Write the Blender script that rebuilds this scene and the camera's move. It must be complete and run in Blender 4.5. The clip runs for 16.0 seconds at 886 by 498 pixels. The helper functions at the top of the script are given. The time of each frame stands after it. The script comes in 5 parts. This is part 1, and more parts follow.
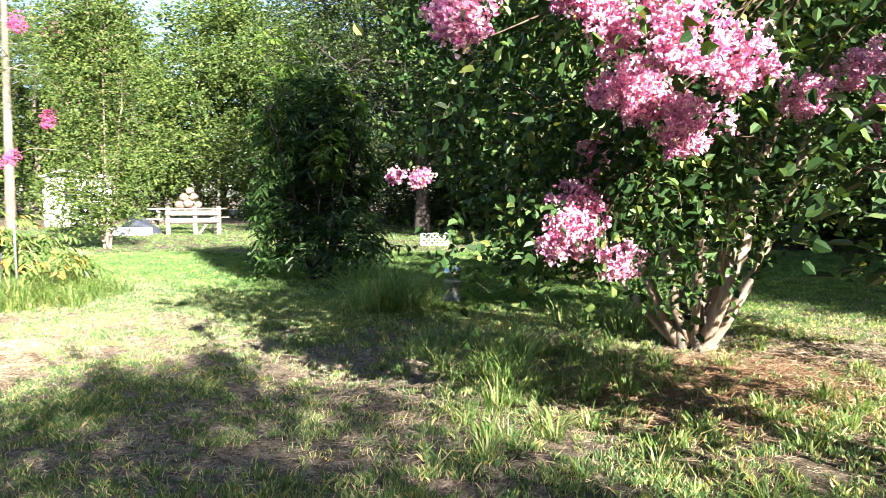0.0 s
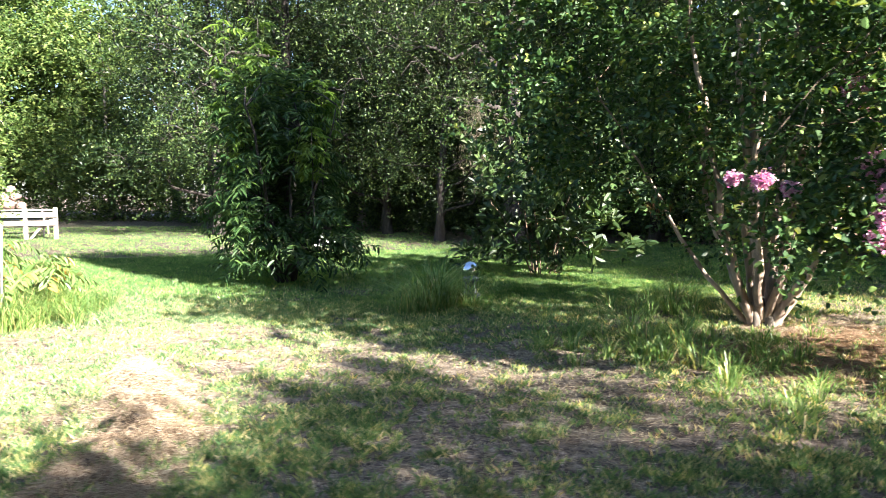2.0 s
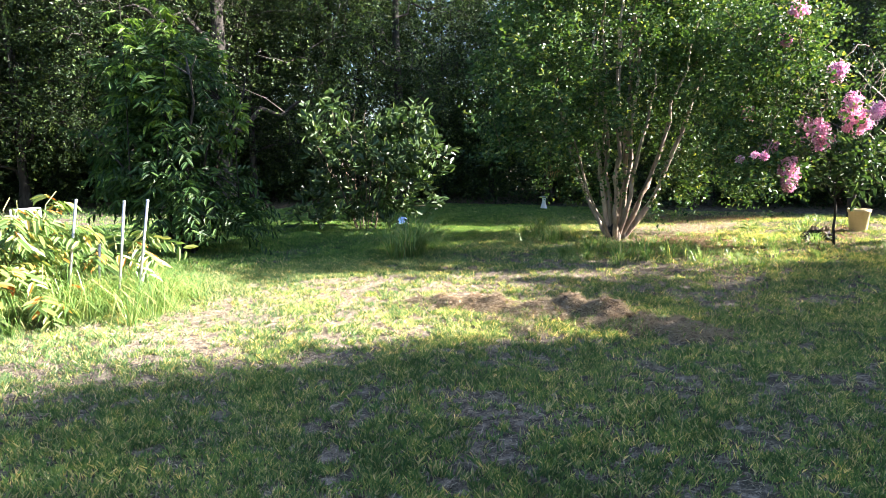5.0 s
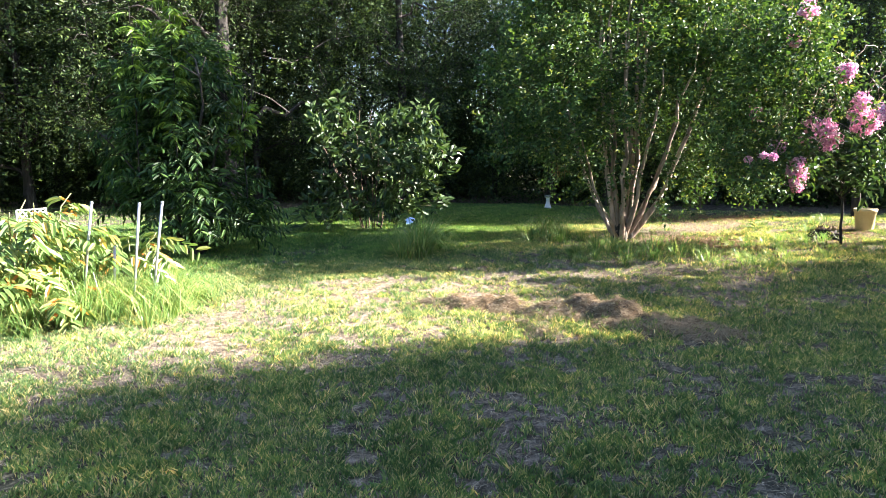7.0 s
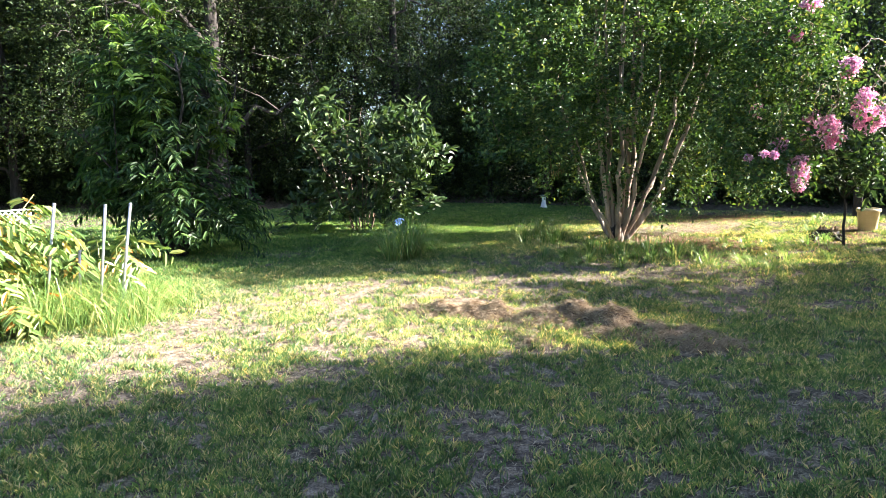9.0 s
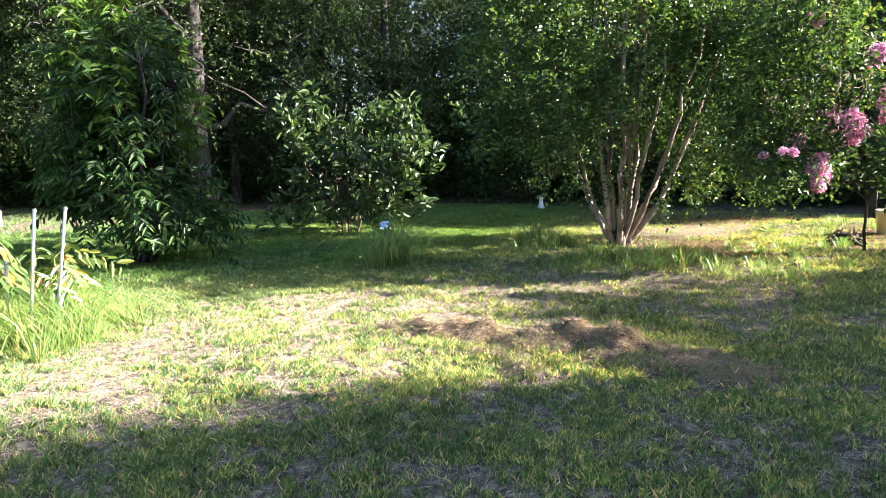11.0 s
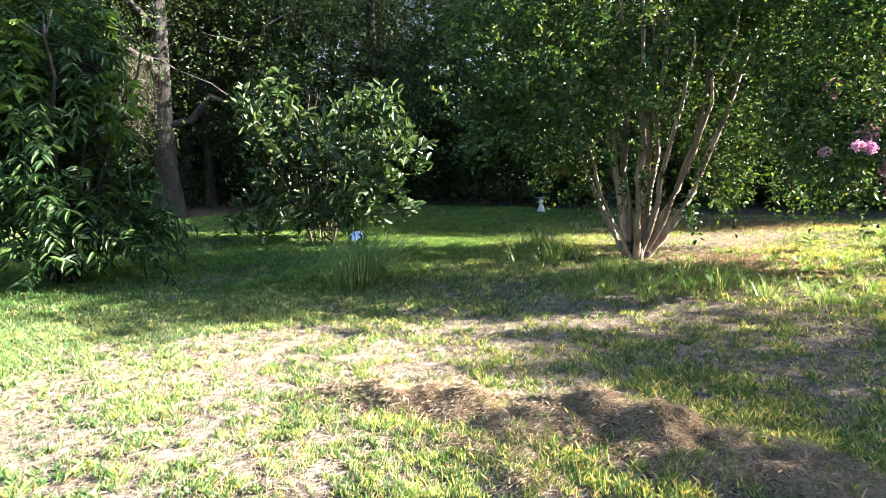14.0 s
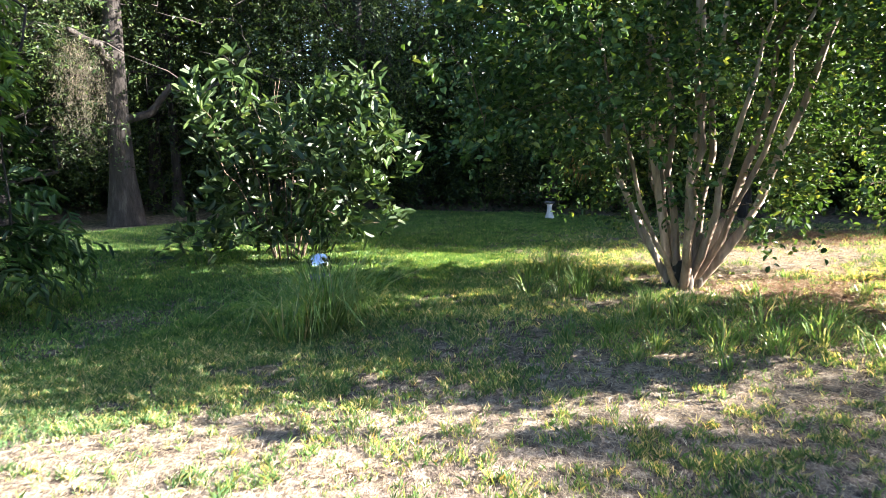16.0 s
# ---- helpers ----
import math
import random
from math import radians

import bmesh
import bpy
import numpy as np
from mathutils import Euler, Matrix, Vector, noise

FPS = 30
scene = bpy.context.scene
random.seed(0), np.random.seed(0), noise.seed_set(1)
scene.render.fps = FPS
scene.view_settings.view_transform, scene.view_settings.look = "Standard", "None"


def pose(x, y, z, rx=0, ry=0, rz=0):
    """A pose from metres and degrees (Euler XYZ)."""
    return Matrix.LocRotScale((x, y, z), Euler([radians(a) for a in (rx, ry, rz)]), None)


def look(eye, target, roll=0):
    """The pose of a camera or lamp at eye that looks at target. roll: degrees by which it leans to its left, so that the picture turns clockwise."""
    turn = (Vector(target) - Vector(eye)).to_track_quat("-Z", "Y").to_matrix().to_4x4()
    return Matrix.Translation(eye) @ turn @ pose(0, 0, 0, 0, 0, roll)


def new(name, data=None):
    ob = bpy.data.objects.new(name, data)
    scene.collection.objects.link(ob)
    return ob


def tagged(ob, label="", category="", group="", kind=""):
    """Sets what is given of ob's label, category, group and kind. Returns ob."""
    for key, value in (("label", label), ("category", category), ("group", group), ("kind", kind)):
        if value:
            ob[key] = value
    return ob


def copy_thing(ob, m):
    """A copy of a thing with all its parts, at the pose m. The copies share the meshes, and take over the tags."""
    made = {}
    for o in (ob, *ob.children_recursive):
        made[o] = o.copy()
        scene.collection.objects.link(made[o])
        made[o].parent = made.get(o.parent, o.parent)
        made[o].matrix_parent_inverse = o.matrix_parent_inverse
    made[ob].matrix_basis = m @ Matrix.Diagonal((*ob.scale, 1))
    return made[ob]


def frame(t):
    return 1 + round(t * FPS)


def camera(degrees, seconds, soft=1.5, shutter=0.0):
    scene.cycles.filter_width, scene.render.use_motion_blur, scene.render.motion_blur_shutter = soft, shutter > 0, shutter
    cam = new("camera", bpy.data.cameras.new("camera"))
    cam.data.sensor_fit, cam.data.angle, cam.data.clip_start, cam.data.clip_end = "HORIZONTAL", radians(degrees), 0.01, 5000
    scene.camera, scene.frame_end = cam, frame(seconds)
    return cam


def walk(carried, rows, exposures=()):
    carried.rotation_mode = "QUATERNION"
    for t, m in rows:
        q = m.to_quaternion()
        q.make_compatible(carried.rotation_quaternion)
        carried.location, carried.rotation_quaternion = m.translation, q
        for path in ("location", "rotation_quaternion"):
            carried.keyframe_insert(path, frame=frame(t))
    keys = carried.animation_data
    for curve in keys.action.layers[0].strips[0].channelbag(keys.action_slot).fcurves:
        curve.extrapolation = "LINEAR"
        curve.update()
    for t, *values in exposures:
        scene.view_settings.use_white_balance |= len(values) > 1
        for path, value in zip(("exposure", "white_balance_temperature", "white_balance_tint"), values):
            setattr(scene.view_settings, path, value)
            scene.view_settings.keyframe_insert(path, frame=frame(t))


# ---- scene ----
cam = camera(64.7, 16.0, 0.7, 0.3)
METRES, EYE, TILT, LEAN, TURN = 13.043, 1.2, 0.0, 0.0, 0.0
ROWS = [
    (0.0, 0.0, 0.0, 0.0, -0.01, -4.38, 0.17),
    (0.5, -0.026, -0.0002, 0.0001, -5.38, -4.4, 0.21),
    (1.0, -0.0717, 0.0013, 0.001, -9.82, -4.5, 0.27),
    (1.5, -0.132, 0.0066, 0.0013, -14.7, -4.51, 0.28),
    (2.0, -0.1993, 0.0165, 0.0014, -17.78, -4.53, 0.21),
    (2.5, -0.2762, 0.0313, 0.002, -25.47, -4.63, 0.33),
    (3.0, -0.3617, 0.0509, 0.0028, -34.36, -4.71, 0.33),
    (3.5, -0.4541, 0.0807, 0.0033, -46.31, -4.92, 0.27),
    (4.0, -0.5521, 0.1261, 0.0037, -58.31, -6.74, 0.29),
    (4.5, -0.6209, 0.1646, 0.0052, -60.24, -7.48, 0.34),
    (7.0, -0.6324, 0.1773, 0.0085, -60.29, -7.6, 0.44),
    (7.5, -0.6293, 0.1764, 0.0083, -60.3, -7.62, 0.46),
    (8.0, -0.6254, 0.1754, 0.008, -60.32, -7.63, 0.49),
    (8.5, -0.618, 0.1773, 0.0082, -60.35, -7.65, 0.51),
    (11.0, -0.5577, 0.1979, 0.0067, -60.49, -7.72, 0.58),
    (11.5, -0.5448, 0.2017, 0.0062, -60.51, -7.73, 0.61),
    (12.0, -0.5298, 0.2062, 0.0058, -60.54, -7.75, 0.61),
    (12.5, -0.5131, 0.2129, 0.0059, -60.56, -7.77, 0.62),
    (13.0, -0.4952, 0.222, 0.0058, -60.58, -7.78, 0.62),
    (13.5, -0.4761, 0.2313, 0.0055, -60.6, -7.8, 0.63),
    (14.0, -0.4546, 0.2419, 0.0053, -60.62, -7.82, 0.64),
    (14.5, -0.4288, 0.2546, 0.0051, -60.64, -7.85, 0.67),
    (15.0, -0.3997, 0.27, 0.0049, -60.66, -7.88, 0.68),
    (15.5, -0.367, 0.2866, 0.0046, -60.68, -7.89, 0.69),
    (16.0, -0.3319, 0.304, 0.0044, -60.71, -7.89, 0.72),
]
walk(cam, [(t, pose(0, 0, EYE, TILT, LEAN, TURN) @ pose(METRES * x, METRES * y, METRES * z, 90 + pitch, roll, yaw)) for t, x, y, z, yaw, pitch, roll in ROWS],
     [(0.0, 2.8, 6600, 17.0), (1.5, 3.05, 6450, 17.0), (3.0, 3.3, 6300, 18.0), (13.0, 3.38, 6400, 18.0), (16.0, 3.48, 6400, 18.0)])

# ---- world and sun ----
SUN_AZ, SUN_EL = radians(151.0), radians(26.0)      # azimuth clockwise from +y
world = bpy.data.worlds.new("sky")
scene.world = world
world.use_nodes = True
_nt = world.node_tree
_sky = _nt.nodes.new("ShaderNodeTexSky")
_sky.sky_type = "NISHITA"
_sky.sun_disc = False
_sky.ozone_density = 2.5
_sky.sun_elevation = SUN_EL
_sky.sun_rotation = SUN_AZ
_bg = _nt.nodes["Background"]
_bg.inputs["Strength"].default_value = 0.056
_nt.links.new(_sky.outputs["Color"], _bg.inputs["Color"])
_sun = bpy.data.lights.new("sun", "SUN")
_sun.energy, _sun.angle, _sun.color = 5.0, radians(0.45), (1.0, 0.94, 0.84)
sun_dir = Vector((math.sin(SUN_AZ) * math.cos(SUN_EL), math.cos(SUN_AZ) * math.cos(SUN_EL), math.sin(SUN_EL)))
sun = new("sun", _sun)
sun.matrix_world = look(sun_dir * 50, (0, 0, 0))

# ---- materials ----


def mat_new(name):
    m = bpy.data.materials.new(name)
    m.use_nodes = True
    nt = m.node_tree
    nt.nodes.clear()
    return m, nt, nt.nodes.new("ShaderNodeOutputMaterial")


def node(nt, kind, **vals):
    n = nt.nodes.new(kind)
    for k, v in vals.items():
        n.inputs[k.replace("_", " ")].default_value = v
    return n


def ramp(nt, fac, stops):
    r = nt.nodes.new("ShaderNodeValToRGB")
    el = r.color_ramp.elements
    while len(el) < len(stops):
        el.new(0.5)
    for e, (p, c) in zip(el, stops):
        e.position, e.color = p, (*c, 1)
    nt.links.new(fac, r.inputs["Fac"])
    return r.outputs["Color"]


def mixc(nt, fac, a, b, mode="MIX"):
    m = nt.nodes.new("ShaderNodeMix")
    m.data_type, m.blend_type = "RGBA", mode
    for sock, v in ((m.inputs[0], fac), (m.inputs[6], a), (m.inputs[7], b)):
        if isinstance(v, (int, float)):
            sock.default_value = v
        elif isinstance(v, tuple):
            sock.default_value = (*v, 1)
        else:
            nt.links.new(v, sock)
    return m.outputs[2]


def leaf_mat(name, stops, rough=0.5, through_light=0.35, glow=(1.15, 1.12, 0.65), spec=0.4, tuft=0.0):
    """Leaf or petal: gloss on top, light passing through; each island its own tint."""
    m, nt, out = mat_new(name)
    geo = nt.nodes.new("ShaderNodeNewGeometry")
    col = ramp(nt, geo.outputs["Random Per Island"], stops)
    tc = nt.nodes.new("ShaderNodeTexCoord")
    nz = node(nt, "ShaderNodeTexNoise", Scale=1.3, Detail=3.0)
    nt.links.new(tc.outputs["Object"], nz.inputs["Vector"])
    mot = ramp(nt, nz.outputs["Fac"], [(0.3, (0.7, 0.75, 0.7)), (0.7, (1.2, 1.15, 1.0))])
    col = mixc(nt, 1.0, col, mot, "MULTIPLY")
    if tuft:
        tn = node(nt, "ShaderNodeTexNoise", Scale=tuft, Detail=2.0)
        nt.links.new(tc.outputs["Object"], tn.inputs["Vector"])
        tint = ramp(nt, tn.outputs["Fac"], [(0.34, (0.68, 0.72, 0.7)), (0.5, (1.0, 1.0, 1.0)), (0.66, (1.4, 1.28, 1.1))])
        col = mixc(nt, 1.0, col, tint, "MULTIPLY")
    p = node(nt, "ShaderNodeBsdfPrincipled", Roughness=rough)
    p.inputs["Specular IOR Level"].default_value = spec
    nt.links.new(col, p.inputs["Base Color"])
    t = nt.nodes.new("ShaderNodeBsdfTranslucent")
    nt.links.new(mixc(nt, 1.0, col, glow, "MULTIPLY"), t.inputs["Color"])
    mix = nt.nodes.new("ShaderNodeMixShader")
    mix.inputs[0].default_value = through_light
    nt.links.new(p.outputs[0], mix.inputs[1])
    nt.links.new(t.outputs[0], mix.inputs[2])
    nt.links.new(mix.outputs[0], out.inputs["Surface"])
    return m


def rough_mat(name, c1, c2, scale=6.0, rough=0.85, bump=0.3, stretch=(1, 1, 1), metal=0.0, fine=40.0, c3=None, coat=0.0, speck=0.38):
    """Two-scale mottled surface with relief."""
    m, nt, out = mat_new(name)
    tc = nt.nodes.new("ShaderNodeTexCoord")
    mp = nt.nodes.new("ShaderNodeMapping")
    mp.inputs["Scale"].default_value = stretch
    nt.links.new(tc.outputs["Object"], mp.inputs["Vector"])
    n1 = node(nt, "ShaderNodeTexNoise", Scale=scale, Detail=6.0, Roughness=0.6)
    n2 = node(nt, "ShaderNodeTexNoise", Scale=fine, Detail=4.0, Roughness=0.65)
    for n in (n1, n2):
        nt.links.new(mp.outputs["Vector"], n.inputs["Vector"])
    stops = [(0.32, c1), (0.68, c2)] if c3 is None else [(0.3, c1), (0.52, c2), (0.72, c3)]
    col = ramp(nt, n1.outputs["Fac"], stops)
    grain = ramp(nt, n2.outputs["Fac"], [(0.3, (1 - speck,) * 3), (0.7, (1 + 0.66 * speck,) * 3)])
    col = mixc(nt, 1.0, col, grain, "MULTIPLY")
    p = node(nt, "ShaderNodeBsdfPrincipled", Roughness=rough, Metallic=metal)
    p.inputs["Coat Weight"].default_value = coat
    nt.links.new(col, p.inputs["Base Color"])
    b = node(nt, "ShaderNodeBump", Strength=bump, Distance=0.02)
    nt.links.new(n2.outputs["Fac"], b.inputs["Height"])
    nt.links.new(b.outputs[0], p.inputs["Normal"])
    nt.links.new(p.outputs[0], out.inputs["Surface"])
    return m


def ground_mat():
    """Thin lawn over sandy soil, with pine straw beds where 'straw' is set and bare ground where 'bare' is."""
    m, nt, out = mat_new("lawn_ground")
    tc = nt.nodes.new("ShaderNodeTexCoord")
    big = node(nt, "ShaderNodeTexNoise", Scale=0.7, Detail=5.0, Roughness=0.6)
    mid = node(nt, "ShaderNodeTexNoise", Scale=14.0, Detail=7.0, Roughness=0.72)
    fine = node(nt, "ShaderNodeTexNoise", Scale=90.0, Detail=3.0, Roughness=0.7)
    mp = nt.nodes.new("ShaderNodeMapping")
    mp.inputs["Scale"].default_value = (1, 3.2, 1)
    mp.inputs["Rotation"].default_value = (0, 0, 0.5)
    strand = node(nt, "ShaderNodeTexNoise", Scale=55.0, Detail=3.0, Distortion=1.6)
    nt.links.new(tc.outputs["Object"], mp.inputs["Vector"])
    nt.links.new(mp.outputs["Vector"], strand.inputs["Vector"])
    for n in (big, mid, fine):
        nt.links.new(tc.outputs["Object"], n.inputs["Vector"])
    soil = ramp(nt, mid.outputs["Fac"], [(0.34, (0.045, 0.035, 0.03)), (0.5, (0.12, 0.095, 0.078)), (0.64, (0.30, 0.25, 0.205))])
    green = ramp(nt, mid.outputs["Fac"], [(0.34, (0.032, 0.034, 0.021)), (0.5, (0.095, 0.095, 0.056)), (0.66, (0.245, 0.235, 0.15))])
    straw = ramp(nt, strand.outputs["Fac"], [(0.3, (0.08, 0.045, 0.03)), (0.5, (0.20, 0.125, 0.078)), (0.72, (0.38, 0.27, 0.18))])
    a_bare = nt.nodes.new("ShaderNodeAttribute")
    a_bare.attribute_name = "bare"
    a_straw = nt.nodes.new("ShaderNodeAttribute")
    a_straw.attribute_name = "straw"
    add = nt.nodes.new("ShaderNodeMath")
    add.operation = "ADD"
    nt.links.new(a_bare.outputs["Fac"], add.inputs[0])
    nt.links.new(mid.outputs["Fac"], add.inputs[1])
    sm = nt.nodes.new("ShaderNodeMapRange")
    sm.inputs["From Min"].default_value, sm.inputs["From Max"].default_value = 0.72, 1.15
    nt.links.new(add.outputs[0], sm.inputs["Value"])
    col = mixc(nt, sm.outputs["Result"], green, soil)
    # paler ground: withered thatch, also sunlight painted in where the lawn is lit
    sunlit_thatch = ramp(nt, mid.outputs["Fac"], [(0.36, (0.08, 0.064, 0.054)), (0.5, (0.225, 0.188, 0.155)), (0.64, (0.42, 0.365, 0.305))])
    a_sunlit_thatch = nt.nodes.new("ShaderNodeAttribute")
    a_sunlit_thatch.attribute_name = "sunlit_thatch"
    col = mixc(nt, a_sunlit_thatch.outputs["Fac"], col, sunlit_thatch)
    add2 = nt.nodes.new("ShaderNodeMath")
    add2.operation = "ADD"
    nt.links.new(a_straw.outputs["Fac"], add2.inputs[0])
    nt.links.new(mid.outputs["Fac"], add2.inputs[1])
    sm2 = nt.nodes.new("ShaderNodeMapRange")
    sm2.inputs["From Min"].default_value, sm2.inputs["From Max"].default_value = 0.8, 1.15
    nt.links.new(add2.outputs[0], sm2.inputs["Value"])
    col = mixc(nt, sm2.outputs["Result"], col, straw)
    grain = ramp(nt, fine.outputs["Fac"], [(0.34, (0.45, 0.44, 0.43)), (0.66, (1.4, 1.4, 1.36))])
    col = mixc(nt, 1.0, col, grain, "MULTIPLY")
    wide = ramp(nt, big.outputs["Fac"], [(0.3, (0.85, 0.9, 0.85)), (0.7, (1.12, 1.06, 1.0))])
    col = mixc(nt, 1.0, col, wide, "MULTIPLY")
    p = node(nt, "ShaderNodeBsdfPrincipled", Roughness=0.95)
    p.inputs["Specular IOR Level"].default_value = 0.15
    nt.links.new(col, p.inputs["Base Color"])
    b = node(nt, "ShaderNodeBump", Strength=0.8, Distance=0.03)
    nt.links.new(fine.outputs["Fac"], b.inputs["Height"])
    nt.links.new(b.outputs[0], p.inputs["Normal"])
    nt.links.new(p.outputs[0], out.inputs["Surface"])
    return m


M_GROUND = ground_mat()
M_GRASS = leaf_mat("lawn_blades", [(0.0, (0.075, 0.17, 0.082)), (0.45, (0.145, 0.28, 0.125)), (0.72, (0.265, 0.385, 0.17)), (0.86, (0.50, 0.51, 0.30)), (1.0, (0.72, 0.66, 0.50))], 0.42, 0.44, (1.55, 1.15, 0.5), 0.4, 11.0)
M_LUSH = leaf_mat("green_lawn_blades", [(0.0, (0.055, 0.145, 0.05)), (0.5, (0.115, 0.25, 0.078)), (0.9, (0.23, 0.37, 0.125)), (1.0, (0.48, 0.49, 0.28))], 0.42, 0.44, (1.45, 1.2, 0.5), 0.4, 6.0)
M_TALL = leaf_mat("tall_grass", [(0.0, (0.085, 0.18, 0.055)), (0.6, (0.18, 0.30, 0.085)), (0.9, (0.33, 0.40, 0.15)), (1.0, (0.60, 0.47, 0.28))], 0.4, 0.45, spec=0.45)
M_STRAW = leaf_mat("dry_straw", [(0.0, (0.167, 0.123, 0.094)), (0.5, (0.372, 0.290, 0.220)), (1.0, (0.590, 0.509, 0.408))], 0.7, 0.15, (1, 0.9, 0.7), 0.2)
M_CLIP = leaf_mat("dry_clipping", [(0.0, (0.175, 0.125, 0.085)), (0.5, (0.36, 0.295, 0.215)), (1.0, (0.56, 0.49, 0.38))], 0.7, 0.15, (1, 0.95, 0.8), 0.2)
M_NEEDLE = leaf_mat("pine_straw", [(0.0, (0.13, 0.07, 0.043)), (0.5, (0.26, 0.155, 0.09)), (1.0, (0.43, 0.30, 0.19))], 0.6, 0.1, (1, 0.85, 0.7), 0.25)
M_CRAPE = leaf_mat("crape_leaf", [(0.0, (0.018, 0.048, 0.017)), (0.5, (0.038, 0.090, 0.030)), (0.9, (0.085, 0.155, 0.048)), (1.0, (0.23, 0.27, 0.08))], 0.46, 0.27, (1.45, 1.3, 0.5), spec=0.26)
M_BROAD = leaf_mat("broad_leaf", [(0.0, (0.022, 0.050, 0.018)), (0.6, (0.045, 0.088, 0.031)), (1.0, (0.10, 0.15, 0.055))], 0.42, 0.32, spec=0.42)
M_LONG = leaf_mat("long_leaf", [(0.0, (0.017, 0.046, 0.015)), (0.6, (0.038, 0.090, 0.028)), (1.0, (0.09, 0.16, 0.047))], 0.45, 0.38, spec=0.3)
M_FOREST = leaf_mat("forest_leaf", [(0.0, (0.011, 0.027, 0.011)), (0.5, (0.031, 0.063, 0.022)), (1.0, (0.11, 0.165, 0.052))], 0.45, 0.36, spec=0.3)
# lighter than forest_leaf: the far side's sunlit look is put into the colour
M_SUNNY = leaf_mat("sunlit_leaf", [(0.0, (0.032, 0.068, 0.018)), (0.5, (0.078, 0.138, 0.036)), (1.0, (0.17, 0.225, 0.066))], 0.55, 0.38, spec=0.25)
M_BED = leaf_mat("bed_leaf", [(0.0, (0.072, 0.133, 0.039)), (0.6, (0.155, 0.246, 0.078)), (0.85, (0.335, 0.350, 0.118)), (0.93, (0.599, 0.369, 0.105)), (1.0, (0.599, 0.185, 0.053))], 0.38, 0.35, spec=0.45)
M_PETAL = leaf_mat("pink_petal", [(0.0, (0.55, 0.15, 0.42)), (0.25, (0.74, 0.34, 0.60)), (0.65, (0.84, 0.53, 0.73)), (1.0, (0.90, 0.74, 0.82))], 0.7, 0.3, (1.0, 0.92, 1.0), 0.15)
M_PETAL_DEEP = leaf_mat("deep_pink_petal", [(0.0, (0.42, 0.05, 0.22)), (0.5, (0.60, 0.12, 0.36)), (1.0, (0.74, 0.26, 0.50))], 0.7, 0.3, (1.0, 0.9, 1.0), 0.15)
M_ANTHER = leaf_mat("stamen", [(0.0, (0.5, 0.3, 0.05)), (1.0, (0.75, 0.6, 0.2))], 0.6, 0.2, (1, 1, 1), 0.2)
M_SEED = leaf_mat("seed_capsule", [(0.0, (0.12, 0.05, 0.03)), (1.0, (0.3, 0.2, 0.08))], 0.6, 0.1, (1, 1, 1), 0.2)
M_SHOOT = leaf_mat("new_growth", [(0.0, (0.07, 0.15, 0.03)), (1.0, (0.19, 0.30, 0.06))], 0.45, 0.45, spec=0.3)
M_MOSS = leaf_mat("hanging_moss", [(0.0, (0.06, 0.057, 0.043)), (1.0, (0.17, 0.16, 0.13))], 0.9, 0.2, (1, 1, 0.9), 0.1)
M_CBARK = rough_mat("crape_bark", (0.11, 0.08, 0.056), (0.255, 0.195, 0.143), 5.0, 0.7, 0.35, (1, 1, 0.18), 0, 28.0, (0.44, 0.37, 0.29))
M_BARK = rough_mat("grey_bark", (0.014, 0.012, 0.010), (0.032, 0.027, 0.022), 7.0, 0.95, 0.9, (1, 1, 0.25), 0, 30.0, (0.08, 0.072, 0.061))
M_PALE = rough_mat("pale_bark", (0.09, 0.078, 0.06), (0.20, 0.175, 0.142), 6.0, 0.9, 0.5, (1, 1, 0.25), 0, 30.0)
M_TWIG = rough_mat("twig_bark", (0.06, 0.04, 0.025), (0.16, 0.115, 0.072), 12.0, 0.85, 0.3, (1, 1, 0.4))
M_GREENSTEM = rough_mat("green_stem", (0.09, 0.12, 0.035), (0.19, 0.19, 0.07), 10.0, 0.6, 0.2)
M_STAKE = rough_mat("galvanised_steel", (0.30, 0.31, 0.32), (0.46, 0.47, 0.48), 14.0, 0.42, 0.1, (1, 1, 0.4), 0.85, speck=0.1)
M_GLOBE = rough_mat("mirror_glass_ball", (0.55, 0.63, 0.70), (0.62, 0.69, 0.75), 3.0, 0.06, 0.0, (1, 1, 1), 1.0, 6.0, speck=0.02)
M_CONCRETE = rough_mat("weathered_concrete", (0.10, 0.11, 0.115), (0.22, 0.225, 0.22), 9.0, 0.9, 0.5)
M_WHITE = rough_mat("white_paint", (0.50, 0.51, 0.51), (0.68, 0.68, 0.67), 4.0, 0.6, 0.1, speck=0.08)
M_SHEDWALL = rough_mat("white_siding", (0.68, 0.68, 0.66), (0.82, 0.82, 0.80), 1.5, 0.5, 0.05, speck=0.05)
M_ROOF = rough_mat("grey_roofing", (0.30, 0.31, 0.32), (0.48, 0.49, 0.50), 2.0, 0.6, 0.2)
M_WOOD = rough_mat("grey_lumber", (0.17, 0.15, 0.125), (0.33, 0.30, 0.26), 5.0, 0.85, 0.4, (1, 6, 6), 0, 30.0)
M_POT = rough_mat("buff_plastic", (0.48, 0.38, 0.20), (0.56, 0.46, 0.27), 4.0, 0.55, 0.04, speck=0.06)
M_STONE = rough_mat("pinkish_stone", (0.12, 0.075, 0.056), (0.27, 0.19, 0.15), 5.0, 0.9, 0.5, speck=0.25)
M_TARP = rough_mat("slate_blue_tarp", (0.02, 0.026, 0.04), (0.04, 0.048, 0.068), 4.0, 0.6, 0.3, speck=0.12)
